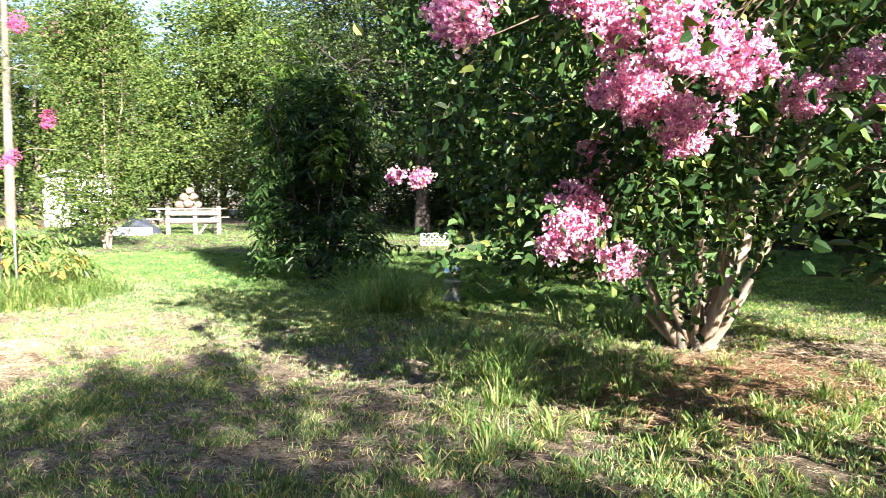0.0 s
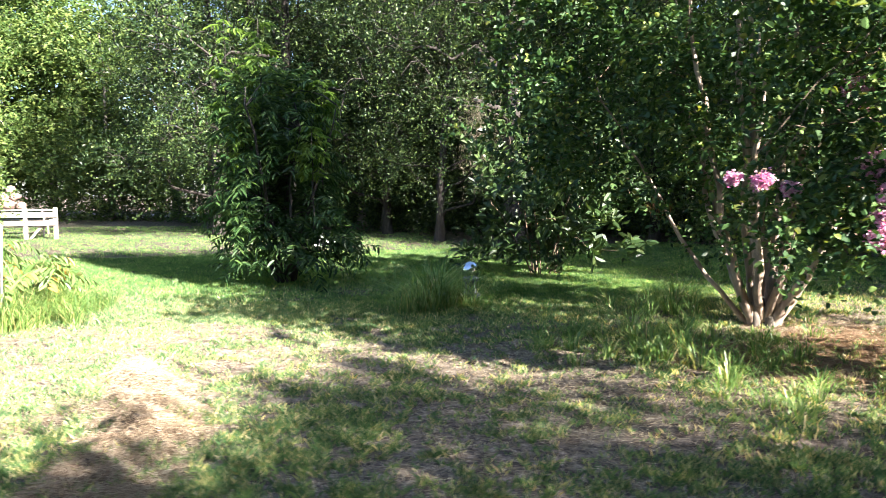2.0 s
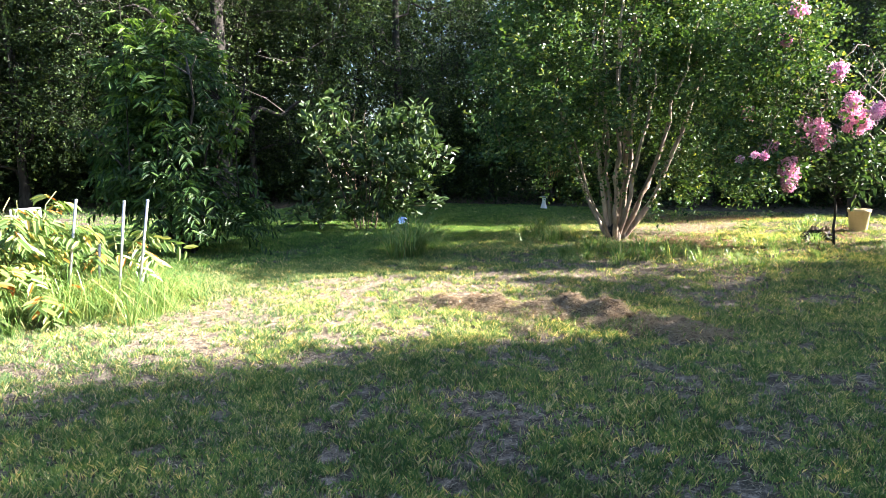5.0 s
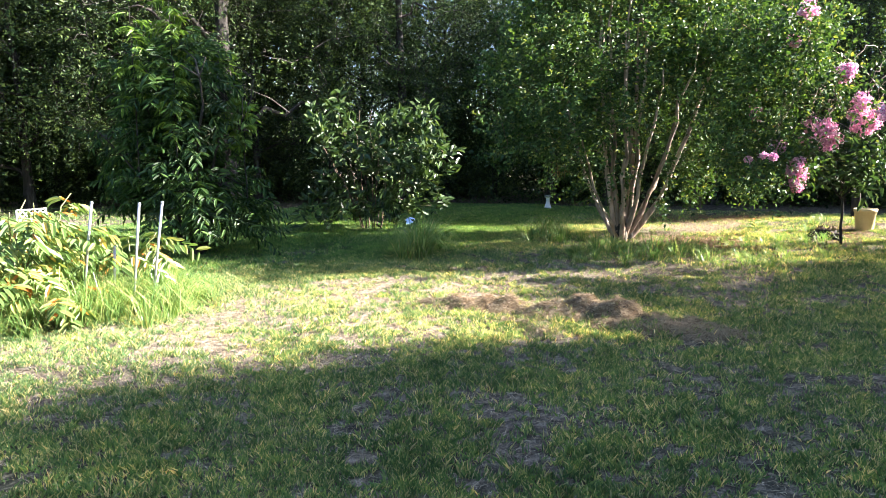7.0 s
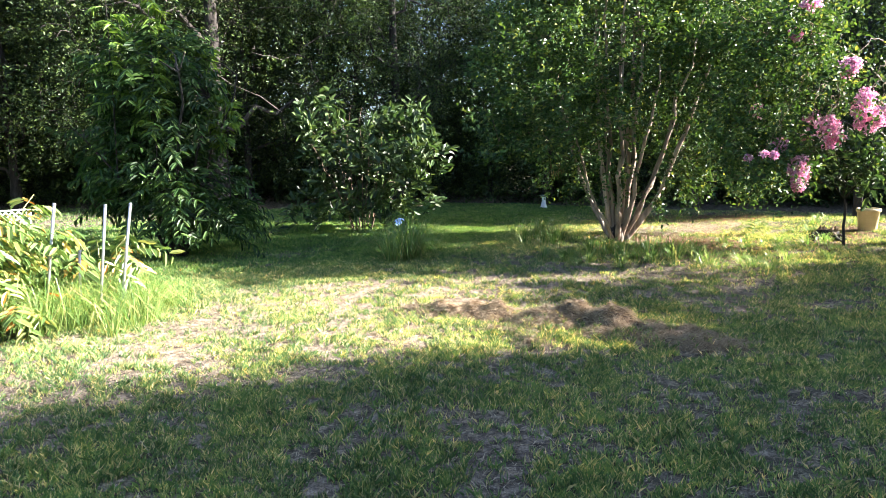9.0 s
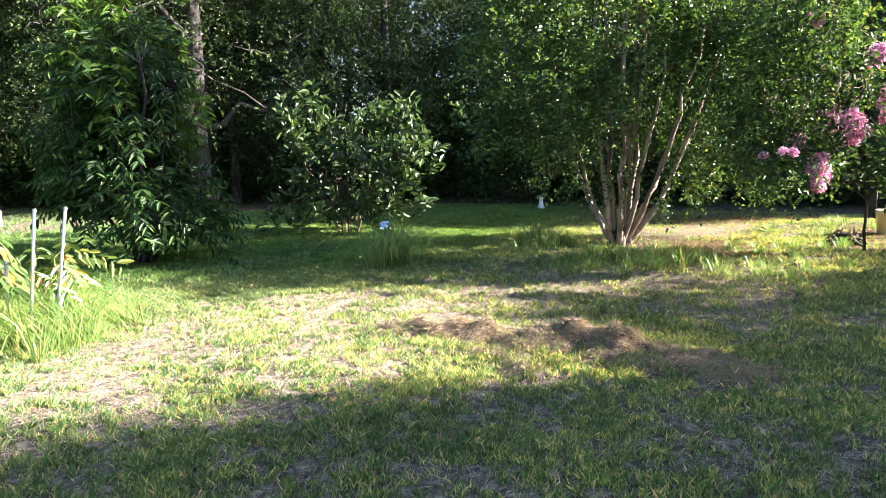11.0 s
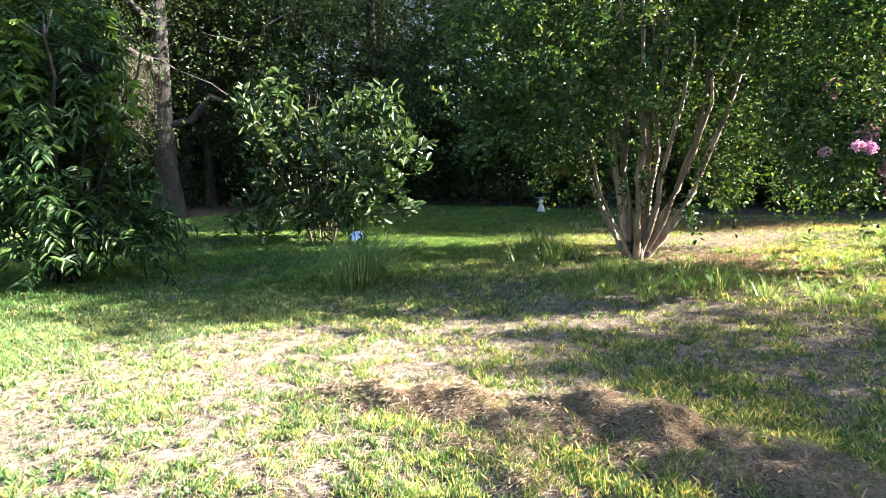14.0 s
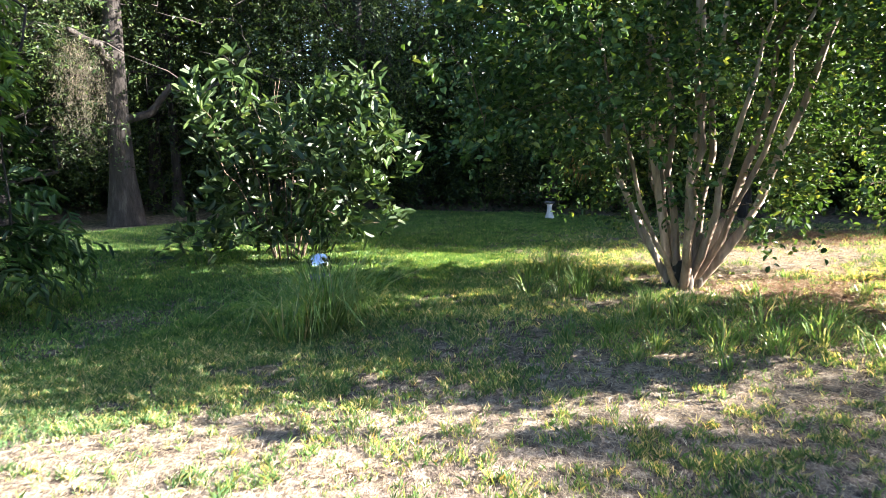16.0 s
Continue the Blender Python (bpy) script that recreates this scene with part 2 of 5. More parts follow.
M_SOIL = rough_mat("dark_soil", (0.05, 0.035, 0.022), (0.13, 0.09, 0.06), 8.0, 0.95, 0.6)
M_DARKGLASS = rough_mat("dark_window", (0.02, 0.025, 0.03), (0.04, 0.045, 0.05), 1.0, 0.1, 0.0, speck=0.05)

# ---- building blocks ----


def mesh_of(name, verts, faces, material, smooth=False):
    """A mesh from arrays: verts (n, 3), and faces (m, k) or a list of such arrays."""
    faces = faces if isinstance(faces, list) else [faces]
    faces = [np.asarray(f, dtype=np.int32) for f in faces if len(f)]
    me = bpy.data.meshes.new(name)
    verts = np.asarray(verts, dtype=np.float32)
    me.vertices.add(len(verts))
    me.vertices.foreach_set("co", verts.ravel())
    loops = np.concatenate([f.ravel() for f in faces])
    sizes = np.concatenate([np.full(len(f), f.shape[1], dtype=np.int32) for f in faces])
    starts = np.concatenate([[0], np.cumsum(sizes)[:-1]]).astype(np.int32)
    me.loops.add(len(loops))
    me.loops.foreach_set("vertex_index", loops)
    me.polygons.add(len(sizes))
    me.polygons.foreach_set("loop_start", starts)
    me.polygons.foreach_set("use_smooth", np.full(len(sizes), smooth, dtype=bool))
    me.update(calc_edges=True)
    me.validate()
    me.materials.append(material)
    return me


def part(name, data, material, parent, label="", kind=""):
    """One mesh object under a thing or a part; data is a mesh or a bmesh."""
    if isinstance(data, bmesh.types.BMesh):
        me = bpy.data.meshes.new(name)
        data.to_mesh(me)
        data.free()
        me.materials.append(material)
        data = me
    ob = new(name, data)
    ob.parent = parent
    tagged(ob, label, kind=kind)
    return ob


def thing(name, at, label, category, group="", kind="", turn=0.0):
    e = new(name)
    e.matrix_world = pose(*at, 0, 0, turn)
    e.empty_display_size = 0.1
    return tagged(e, label, category, group, kind)


def unit(v):
    return v / np.maximum(np.linalg.norm(v, axis=-1, keepdims=True), 1e-9)


def tube(pts, radii, sides=7, knobs=0.0, rng=None):
    """Vertices and faces of a tapered round limb along pts."""
    pts, radii = np.asarray(pts, float), np.asarray(radii, float)
    n = len(pts)
    tan = unit(np.gradient(pts, axis=0))
    ref = np.where(np.abs(tan[:, 2:3]) > 0.9, np.array([[1.0, 0, 0]]), np.array([[0, 0, 1.0]]))
    a = unit(np.cross(tan, ref))
    b = np.cross(tan, a)
    ang = np.linspace(0, 2 * np.pi, sides, endpoint=False)
    r = radii[:, None] * np.ones((n, sides))
    if knobs and rng is not None:
        r = r * (1 + knobs * rng.standard_normal((n, sides)))
    v = pts[:, None] + r[..., None] * (np.cos(ang)[None, :, None] * a[:, None] + np.sin(ang)[None, :, None] * b[:, None])
    i = np.arange(n - 1)[:, None] * sides
    j = np.arange(sides)[None]
    k = (j + 1) % sides
    f = np.stack([i + j, i + k, i + sides + k, i + sides + j], -1).reshape(-1, 4)
    cap = ((n - 1) * sides + np.arange(sides))[None]
    return v.reshape(-1, 3), [f, cap]


class Bag:
    """Gathers vertices and faces of many pieces into one mesh."""

    def __init__(self):
        self.v, self.f, self.n = [], {}, 0

    def add(self, v, faces):
        for f in faces if isinstance(faces, list) else [faces]:
            f = np.asarray(f)
            self.f.setdefault(f.shape[1], []).append(f + self.n)
        self.v.append(v)
        self.n += len(v)

    def mesh(self, name, material, smooth=True):
        return mesh_of(name, np.concatenate(self.v), [np.concatenate(f) for f in self.f.values()], material, smooth)


def bend(p, q, rng, n=7, sag=0.0, wob=0.05):
    """A limb's line from p to q with sag and wobble."""
    p, q = np.asarray(p, float), np.asarray(q, float)
    s = np.linspace(0, 1, n)[:, None]
    d = np.linalg.norm(q - p)
    w = rng.standard_normal((n, 3)) * wob * d * np.sin(np.pi * s)
    line = p + (q - p) * s + w
    line[:, 2] += sag * d * np.sin(np.pi * s[:, 0])
    return line


def leaves(base, axis, up, length, width, fold=0.25, droop=0.2, fine=True):
    """Leaf blades: base points, directions, upper sides, sizes (arrays). fine: six-cornered, else a folded rhomb."""
    axis = unit(axis)
    side = unit(np.cross(axis, up))
    nor = np.cross(side, axis)
    length, width = np.broadcast_to(length, len(base))[:, None], np.broadcast_to(width, len(base))[:, None]

    def at(s, w, h):
        return base + axis * length * s + side * width * w * 0.5 + nor * (width * h - length * droop * s * s)
    n = len(base)
    if fine:
        v = np.stack([at(0, 0, 0), at(0.25, 0.85, fold), at(0.68, 0.88, fold), at(1, 0, 0), at(0.68, -0.88, fold), at(0.25, -0.85, fold)], 1)
        i = np.arange(n)[:, None] * 6
        f = np.concatenate([i + np.array([[0, 1, 2, 3]]), i + np.array([[0, 3, 4, 5]])])
    else:
        v = np.stack([at(0, 0, 0), at(0.45, 1, fold), at(1, 0, 0), at(0.45, -1, fold)], 1)
        i = np.arange(n)[:, None] * 4
        f = np.concatenate([i + np.array([[0, 1, 2]]), i + np.array([[0, 2, 3]])])
    return v.reshape(-1, 3), f


def in_shell(rng, n, blobs, inner=0.45):
    """Points in the outer parts of a set of ellipsoids (centre, radii), shared out by size."""
    vol = np.array([r[0] * r[1] * r[2] for _, r in blobs]) ** 0.8
    pick = rng.choice(len(blobs), n, p=vol / vol.sum())
    d = unit(rng.standard_normal((n, 3)))
    s = rng.uniform(inner ** 3, 1, n) ** (1 / 3) * (1 + 0.12 * rng.standard_normal(n))
    c = np.array([b[0] for b in blobs], float)[pick]
    r = np.array([b[1] for b in blobs], float)[pick]
    return c + d * r * s[:, None]


def sprays(rng, tips, heads, per, leaf, ratio, length, droop=0.2, fine=True, up_bias=0.5, fan=0.9, jitter=0.25):
    """Leafy twigs: from each tip a twig of that length along heads, with leaves set along both sides."""
    n = len(tips)
    s = np.tile(np.linspace(0.12, 1.0, per), (n, 1)) + rng.normal(0, 0.04, (n, per))
    ln = length * rng.uniform(0.6, 1.35, (n, 1))
    pts = tips[:, None] + heads[:, None] * (s * ln)[..., None]
    pts[..., 2] -= 0.35 * (s ** 2) * ln * 0.5
    pts = pts + rng.normal(0, leaf * jitter, pts.shape)
    upv = unit(np.array([0, 0, 1.0]) * up_bias + rng.normal(0, 0.45, (n, 1, 3)) + rng.normal(0, 0.3, (n, per, 3)))
    side = unit(np.cross(heads[:, None], upv))
    sign = np.where(np.arange(per) % 2, 1, -1)[None, :, None]
    ax = heads[:, None] * (1 - 0.5 * fan) + side * sign * fan + rng.normal(0, 0.3, (n, per, 3))
    size = leaf * rng.uniform(0.65, 1.25, (n * per))
    return leaves(pts.reshape(-1, 3), ax.reshape(-1, 3), upv.reshape(-1, 3), size, size * ratio, droop=droop, fine=fine)


def smooth_noise(x, y, scale, seed):
    """Value noise on the plane, 0 to 1."""
    rng = np.random.default_rng(seed)
    g = rng.random((64, 64))
    u, v = np.asarray(x) / scale + 31.7, np.asarray(y) / scale + 17.3
    i, j = np.floor(u).astype(int), np.floor(v).astype(int)
    a, b = u - i, v - j
    a, b = a * a * (3 - 2 * a), b * b * (3 - 2 * b)
    p = lambda k, l: g[k % 64, l % 64]
    return (p(i, j) * (1 - a) + p(i + 1, j) * a) * (1 - b) + (p(i, j + 1) * (1 - a) + p(i + 1, j + 1) * a) * b


def bump2(x, y, cx, cy, rx, ry, turn=0.0):
    c, s = math.cos(turn), math.sin(turn)
    u, v = (x - cx) * c + (y - cy) * s, -(x - cx) * s + (y - cy) * c
    return np.exp(-((u / rx) ** 2 + (v / ry) ** 2))


def heap_height(x, y):
    """The low heap of raked dry grass on the lawn."""
    h = 0.13 * bump2(x, y, -2.97, 3.95, 0.7, 0.2, 1.62) + 0.07 * bump2(x, y, -3.12, 4.95, 0.45, 0.13, 1.75) + 0.08 * bump2(x, y, -3.28, 4.42, 0.22, 0.17, 0) + 0.05 * bump2(x, y, -3.62, 4.15, 0.14, 0.14) + 0.07 * bump2(x, y, -3.15, 3.2, 0.4, 0.2, 1.5)
    return h * np.clip(1.5 * smooth_noise(x, y, 0.24, 5) + 1.1 * smooth_noise(x, y, 0.09, 6) - 0.35, 0.05, 2)


def ground_z(x, y):
    x, y = np.asarray(x, float), np.asarray(y, float)
    z = 0.02 + 0.05 * bump2(x, y, 2.0, 5.0, 2.0, 1.9) + 0.24 * bump2(x, y, 4.2, 2.0, 2.2, 2.2)
    z = z + 0.12 * bump2(x, y, -5.2, 8.1, 1.5, 0.6, 0.0)
    far = np.clip((y - 14) / 16, 0, 1)
    z = z + 0.10 * far * np.clip(-x / 6, 0, 1)
    near = np.exp(-((x + 1) ** 2 + (y - 6) ** 2) / 400)
    z = z + near * 0.05 * (smooth_noise(x, y, 1.4, 2) - 0.5) + near * 0.02 * (smooth_noise(x, y, 0.3, 3) - 0.5)
    return z + heap_height(x, y)


def gz(x, y):
    return float(ground_z(np.array([x]), np.array([y]))[0])


def straw_mask(x, y):
    m = 0.9 * bump2(x, y, 1.7, 4.0, 1.3, 0.95, 0.1) + 1.0 * bump2(x, y, 6.2, 4.2, 1.3, 2.2, 0.2) + 0.7 * bump2(x, y, 3.0, 2.3, 1.2, 0.5)
    return np.clip(m, 0, 1)


def sunlit_thatch_mask(x, y):
    """Bleached dry grass in the open middle of the lawn, also painting its sunlit strips paler."""
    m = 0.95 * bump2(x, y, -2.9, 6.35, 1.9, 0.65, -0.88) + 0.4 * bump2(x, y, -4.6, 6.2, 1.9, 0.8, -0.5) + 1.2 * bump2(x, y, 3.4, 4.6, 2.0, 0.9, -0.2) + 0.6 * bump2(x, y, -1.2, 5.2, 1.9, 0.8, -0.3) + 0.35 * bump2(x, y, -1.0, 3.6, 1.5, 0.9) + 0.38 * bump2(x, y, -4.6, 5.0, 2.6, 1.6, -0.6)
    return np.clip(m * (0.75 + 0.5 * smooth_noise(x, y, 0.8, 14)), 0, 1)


def bare_mask(x, y):
    m = 0.75 * smooth_noise(x, y, 1.1, 8) + 0.35 * smooth_noise(x, y, 0.35, 9)
    m = m + 6.0 * heap_height(x, y)
    m = m * 0.75 + 0.3 * sunlit_thatch_mask(x, y) + 0.7 * bump2(x, y, -0.8, 3.7, 1.7, 1.3, 0.3)
    return np.clip(m, 0, 1)


FOREST = [(-26, 36), (-14, 34), (-5, 31), (-0.5, 24), (3.5, 19), (6.8, 14.5), (8.6, 10.5), (9.2, 6), (10.2, 1.2), (15, -3), (21, -7)]


def forest_side(x, y):
    """Metres beyond the wood's edge (positive: inside the wood)."""
    x, y = np.asarray(x, float), np.asarray(y, float)
    best = np.full(np.broadcast(x, y).shape, 1e9)
    sign = np.ones_like(best)
    for (ax, ay), (bx, by) in zip(FOREST, FOREST[1:]):
        dx, dy = bx - ax, by - ay
        s = np.clip(((x - ax) * dx + (y - ay) * dy) / (dx * dx + dy * dy), 0, 1)
        d = np.hypot(x - ax - s * dx, y - ay - s * dy)
        side = np.where((x - ax) * dy - (y - ay) * dx < 0, 1.0, -1.0)
        sign = np.where(d < best, side, sign)
        best = np.minimum(best, d)
    return best * sign


# ---- ground ----


def spaced(lo, hi, a, b, step):
    """Grid lines, fine from a to b and ever wider out to lo and hi."""
    mid = list(np.arange(a, b + 1e-6, step))
    left, right, s = [], [], step
    p, q = a, b
    while p > lo:
        s *= 1.35
        p -= s
        left.append(p)
    s = step
    while q < hi:
        s *= 1.35
        q += s
        right.append(q)
    return np.array(left[::-1] + mid + right)


def build_ground():
    xs, ys = spaced(-700, 700, -11, 9, 0.06), spaced(-700, 700, -1, 13, 0.06)
    gx, gy = np.meshgrid(xs, ys)
    x, y = gx.ravel(), gy.ravel()
    v = np.stack([x, y, ground_z(x, y)], 1)
    nx = len(xs)
    i = (np.arange(len(ys) - 1)[:, None] * nx + np.arange(nx - 1)[None]).ravel()[:, None]
    me = mesh_of("ground", v, i + np.array([[0, 1, nx + 1, nx]]), M_GROUND, True)
    inside = np.clip(forest_side(x, y) / 3, 0, 1)
    for key, val in (("bare", np.clip(bare_mask(x, y) + 0.3 * inside, 0, 1)), ("sunlit_thatch", sunlit_thatch_mask(x, y)), ("straw", np.clip(straw_mask(x, y) + 0.22 * inside, 0, 1))):
        at = me.attributes.new(key, "FLOAT", "POINT")
        at.data.foreach_set("value", val.astype(np.float32))
    tagged(new("ground", me), "sandy ground under thin patchy lawn grass", "ground", kind="structure")


build_ground()


def blades(rng, x, y, height, width, lean=0.5, segs=1, aim=None):
    """Grass blades standing on the ground at x, y."""
    n = len(x)
    base = np.stack([x, y, ground_z(x, y) - 0.004], 1)
    a = rng.uniform(0, 2 * np.pi, n) if aim is None else aim
    out = np.stack([np.cos(a), np.sin(a), np.zeros(n)], 1)
    side = np.stack([-np.sin(a), np.cos(a), np.zeros(n)], 1) * (width * 0.5)[:, None]
    ln = rng.uniform(0.15, 1.0, n)[:, None] * lean
    h = height[:, None]
    up = np.array([[0, 0, 1.0]])
    if segs == 1:
        mid = base + up * h * 0.42 + out * h * ln * 0.25
        v = np.stack([base, mid + side, base + up * h * (1 - 0.35 * ln) + out * h * ln, mid - side], 1)
        i = np.arange(n)[:, None] * 4
        return v.reshape(-1, 3), [np.concatenate([i + np.array([[0, 1, 2]]), i + np.array([[0, 2, 3]])])]
    p1 = base + up * h * 0.45 + out * h * ln * 0.22
    p2 = base + up * h * (0.8 - 0.12 * ln) + out * h * ln * 0.65
    p3 = base + up * h * (1.0 - 0.55 * ln) + out * h * ln * 1.15
    v = np.stack([base - side, base + side, p1 + side * 0.9, p1 - side * 0.9, p2 + side * 0.6, p2 - side * 0.6, p3], 1)
    i = np.arange(n)[:, None] * 7
    return v.reshape(-1, 3), [i + np.array([[0, 1, 2, 3]]), i + np.array([[3, 2, 4, 5]]), i + np.array([[5, 4, 6]])]


def build_lawn():
    """Short grass in tufts, thick near the walk and thinner with broader blades far off; dry clippings between."""
    rng = np.random.default_rng(11)
    bag, lush, dry = Bag(), Bag(), Bag()
    zones = ((-7.6, -1.0, 1.3, 8.2, 118000, 7, 0.85), (-1.0, 3.4, 1.3, 8.2, 52000, 7, 1.15), (-9, 8.5, 8.0, 14.5, 72000, 6, 2.1), (3.2, 8.5, 1.0, 8.2, 20000, 6, 1.9), (-14, 3, 14, 27, 11000, 6, 3.2),
             (-13, -7.6, -3, 8.2, 20000, 4, 2.4), (-7.6, 8.5, -5, 1.3, 34000, 4, 2.4))
    for x0, x1, y0, y1, n, per, wide in zones:
        x, y = rng.uniform(x0, x1, n), rng.uniform(y0, y1, n)
        clump = 0.45 * smooth_noise(x, y, 0.055, 21) + 0.3 * smooth_noise(x, y, 0.12, 24) + 0.25 * smooth_noise(x, y, 0.4, 22)
        odds = np.clip((clump - 0.26 + 0.12 * np.clip((y - 6.5) / 2, 0, 1) - 0.26 * bare_mask(x, y) * (1 - 0.8 * np.clip((y - 6.5) / 2, 0, 1)) - 0.30 * straw_mask(x, y)) / 0.2, 0.08, 1.0) * (1 - (0.62 + 0.28 * (x > 1.6)) * sunlit_thatch_mask(x, y))
        keep = (forest_side(x, y) < 0.6) & (rng.random(n) < odds * (1 - np.clip(9 * heap_height(x, y), 0, 0.97)))
        x, y, clump = x[keep], y[keep], clump[keep]
        tall = (0.55 + 0.5 * smooth_noise(x, y, 0.5, 23) + 0.5 * clump) * rng.uniform(0.75, 1.25, len(x))
        rich = np.clip((y - 6.2 - 0.65 * np.clip(-x, 0, 9)) / 1.4, 0, 1) > rng.random(len(x))
        x, y, tall, rich = np.repeat(x, per), np.repeat(y, per), np.repeat(tall, per), np.repeat(rich, per)
        n = len(x)
        x, y = x + rng.normal(0, 0.013 * wide, n), y + rng.normal(0, 0.013 * wide, n)
        h = rng.uniform(0.018, 0.05, n) * tall * (1 + 0.12 * (wide - 1))
        w = rng.uniform(0.0035, 0.0072, n) * (0.5 + 0.5 * wide)
        for into, on in ((bag, ~rich), (lush, rich)):
            if on.any():
                into.add(*blades(rng, x[on], y[on], h[on], w[on], 0.8))
    n = 340000
    x, y = rng.uniform(-7.5, 5.4, n), rng.uniform(1.4, 8.2, n)
    # clippings gather on the sunlit strips too, which lightens them further
    keep = 0.12 + 0.5 * bare_mask(x, y) + 0.7 * sunlit_thatch_mask(x, y) > rng.uniform(0.1, 0.8, n)
    x, y = x[keep], y[keep]
    n = len(x)
    base = np.stack([x, y, ground_z(x, y) + rng.uniform(0.001, 0.012, n)], 1)
    ax = rng.normal(0, 1, (n, 3)) * np.array([1, 1, 0.2])
    dry.add(*leaves(base, ax, rng.normal(0, 0.25, (n, 3)) + np.array([0, 0, 1.0]), rng.uniform(0.02, 0.07, n), rng.uniform(0.002, 0.005, n), 0.0, 0.1, False))
    tagged(new("lawn_grass", bag.mesh("lawn_grass", M_GRASS, False)), "short patchy yellow-green lawn grass", "grass", kind="stuff")
    tagged(new("green_lawn_grass", lush.mesh("green_lawn_grass", M_LUSH, False)), "fuller green lawn grass towards the trees", "grass", kind="stuff")
    tagged(new("dry_clippings", dry.mesh("dry_clippings", M_CLIP, False)), "pale dry grass clippings lying between the tufts", "grass", kind="stuff")


build_lawn()


def build_tall_grass(name, spots, seed, label):
    """Long arching grass in tufts: (x, y, spread, number, height)."""
    rng = np.random.default_rng(seed)
    bag = Bag()
    for cx, cy, sp, n, hh in spots:
        k = max(3, n // 34)
        tx, ty = cx + rng.normal(0, sp, k), cy + rng.normal(0, sp, k)
        size = rng.uniform(0.55, 1.2, k)
        pick = rng.integers(0, k, n)
        dx, dy = rng.normal(0, 0.03, n), rng.normal(0, 0.03, n)
        h = hh * rng.uniform(0.5, 1.15, n) * size[pick]
        bag.add(*blades(rng, tx[pick] + dx, ty[pick] + dy, h, rng.uniform(0.0045, 0.010, n), 1.55, 3, np.arctan2(dy, dx) + rng.normal(0, 0.5, n)))
    return tagged(new(name, bag.mesh(name, M_TALL, False)), label, "grass", kind="stuff")


build_tall_grass("bed_grass", [(-4.5, 7.22, 0.14, 700, 0.42), (-4.85, 7.35, 0.2, 800, 0.42), (-4.15, 7.75, 0.2, 1300, 0.3), (-4.6, 7.65, 0.33, 1500, 0.34), (-5.3, 7.85, 0.3, 1700, 0.34), (-6.0, 7.9, 0.3, 1600, 0.33), (-6.6, 8.1, 0.4, 1500, 0.36), (-5.6, 8.4, 0.4, 1500, 0.45), (-4.8, 8.3, 0.35, 900, 0.5)], 31, "long pale green grass grown up round the stakes of a flower bed")
build_tall_grass("crape_bed_grass", [(0.55, 4.35, 0.45, 420, 0.19), (0.95, 3.6, 0.45, 340, 0.16), (0.35, 5.1, 0.4, 300, 0.18), (1.3, 5.95, 0.2, 260, 0.3), (1.6, 3.1, 0.5, 240, 0.13), (2.6, 3.6, 0.5, 200, 0.12), (2.6, 2.6, 0.5, 220, 0.15), (3.8, 2.6, 0.6, 300, 0.16), (1.85, 6.2, 0.15, 330, 0.42), (0.15, 5.15, 0.22, 200, 0.27), (0.35, 4.62, 0.22, 200, 0.26), (0.45, 4.2, 0.22, 200, 0.28), (0.8, 3.85, 0.25, 160, 0.26), (0.3, 3.2, 0.4, 200, 0.14), (1.9, 4.3, 0.5, 160, 0.1), (1.3, 4.5, 0.5, 250, 0.16), (1.0, 5.2, 0.4, 250, 0.2)], 32, "tufts of long green grass round the crape myrtle bed")
build_tall_grass("globe_grass", [(-0.52, 7.1, 0.09, 420, 0.66), (-0.24, 7.12, 0.09, 200, 0.52), (-0.76, 7.2, 0.09, 200, 0.56)], 33, "dense tuft of long arching green grass before the gazing globe")


def build_straw():
    rng = np.random.default_rng(41)
    bag, needles = Bag(), Bag()
    n = 420000
    x, y = rng.uniform(-4.1, -2.3, n), rng.uniform(2.6, 5.7, n)
    keep = heap_height(x, y) > rng.uniform(0.008, 0.06, n)
    x, y = x[keep], y[keep]
    m = len(x)
    base = np.stack([x, y, ground_z(x, y) + rng.uniform(-0.002, 0.016, m)], 1)
    ax = rng.normal(0, 1, (m, 3)) * np.array([1, 1, 0.3])
    bag.add(*leaves(base, ax, rng.normal(0, 0.3, (m, 3)) + np.array([0, 0, 1.0]), rng.uniform(0.018, 0.055, m), rng.uniform(0.0012, 0.0024, m), 0.0, 0.25, False))
    n = 90000
    x, y = rng.uniform(-0.2, 8.0, n), rng.uniform(1.4, 7.5, n)
    keep = straw_mask(x, y) > rng.uniform(0.25, 0.9, n)
    x, y = x[keep], y[keep]
    m = len(x)
    base = np.stack([x, y, ground_z(x, y) + rng.uniform(0.0, 0.014, m)], 1)
    ax = rng.normal(0, 1, (m, 3)) * np.array([1, 1, 0.12])
    needles.add(*leaves(base, ax, np.tile([[0, 0, 1.0]], (m, 1)), rng.uniform(0.07, 0.2, m), rng.uniform(0.003, 0.006, m), 0.0, 0.05, False))
    tagged(new("dry_grass_heap", bag.mesh("dry_grass_heap", M_STRAW, False)), "low heap of raked dry brown grass on the lawn", "grass heap", kind="stuff")
    tagged(new("pine_straw", needles.mesh("pine_straw", M_NEEDLE, False)), "red-brown pine straw mulch spread under the trees", "mulch", kind="stuff")


build_straw()

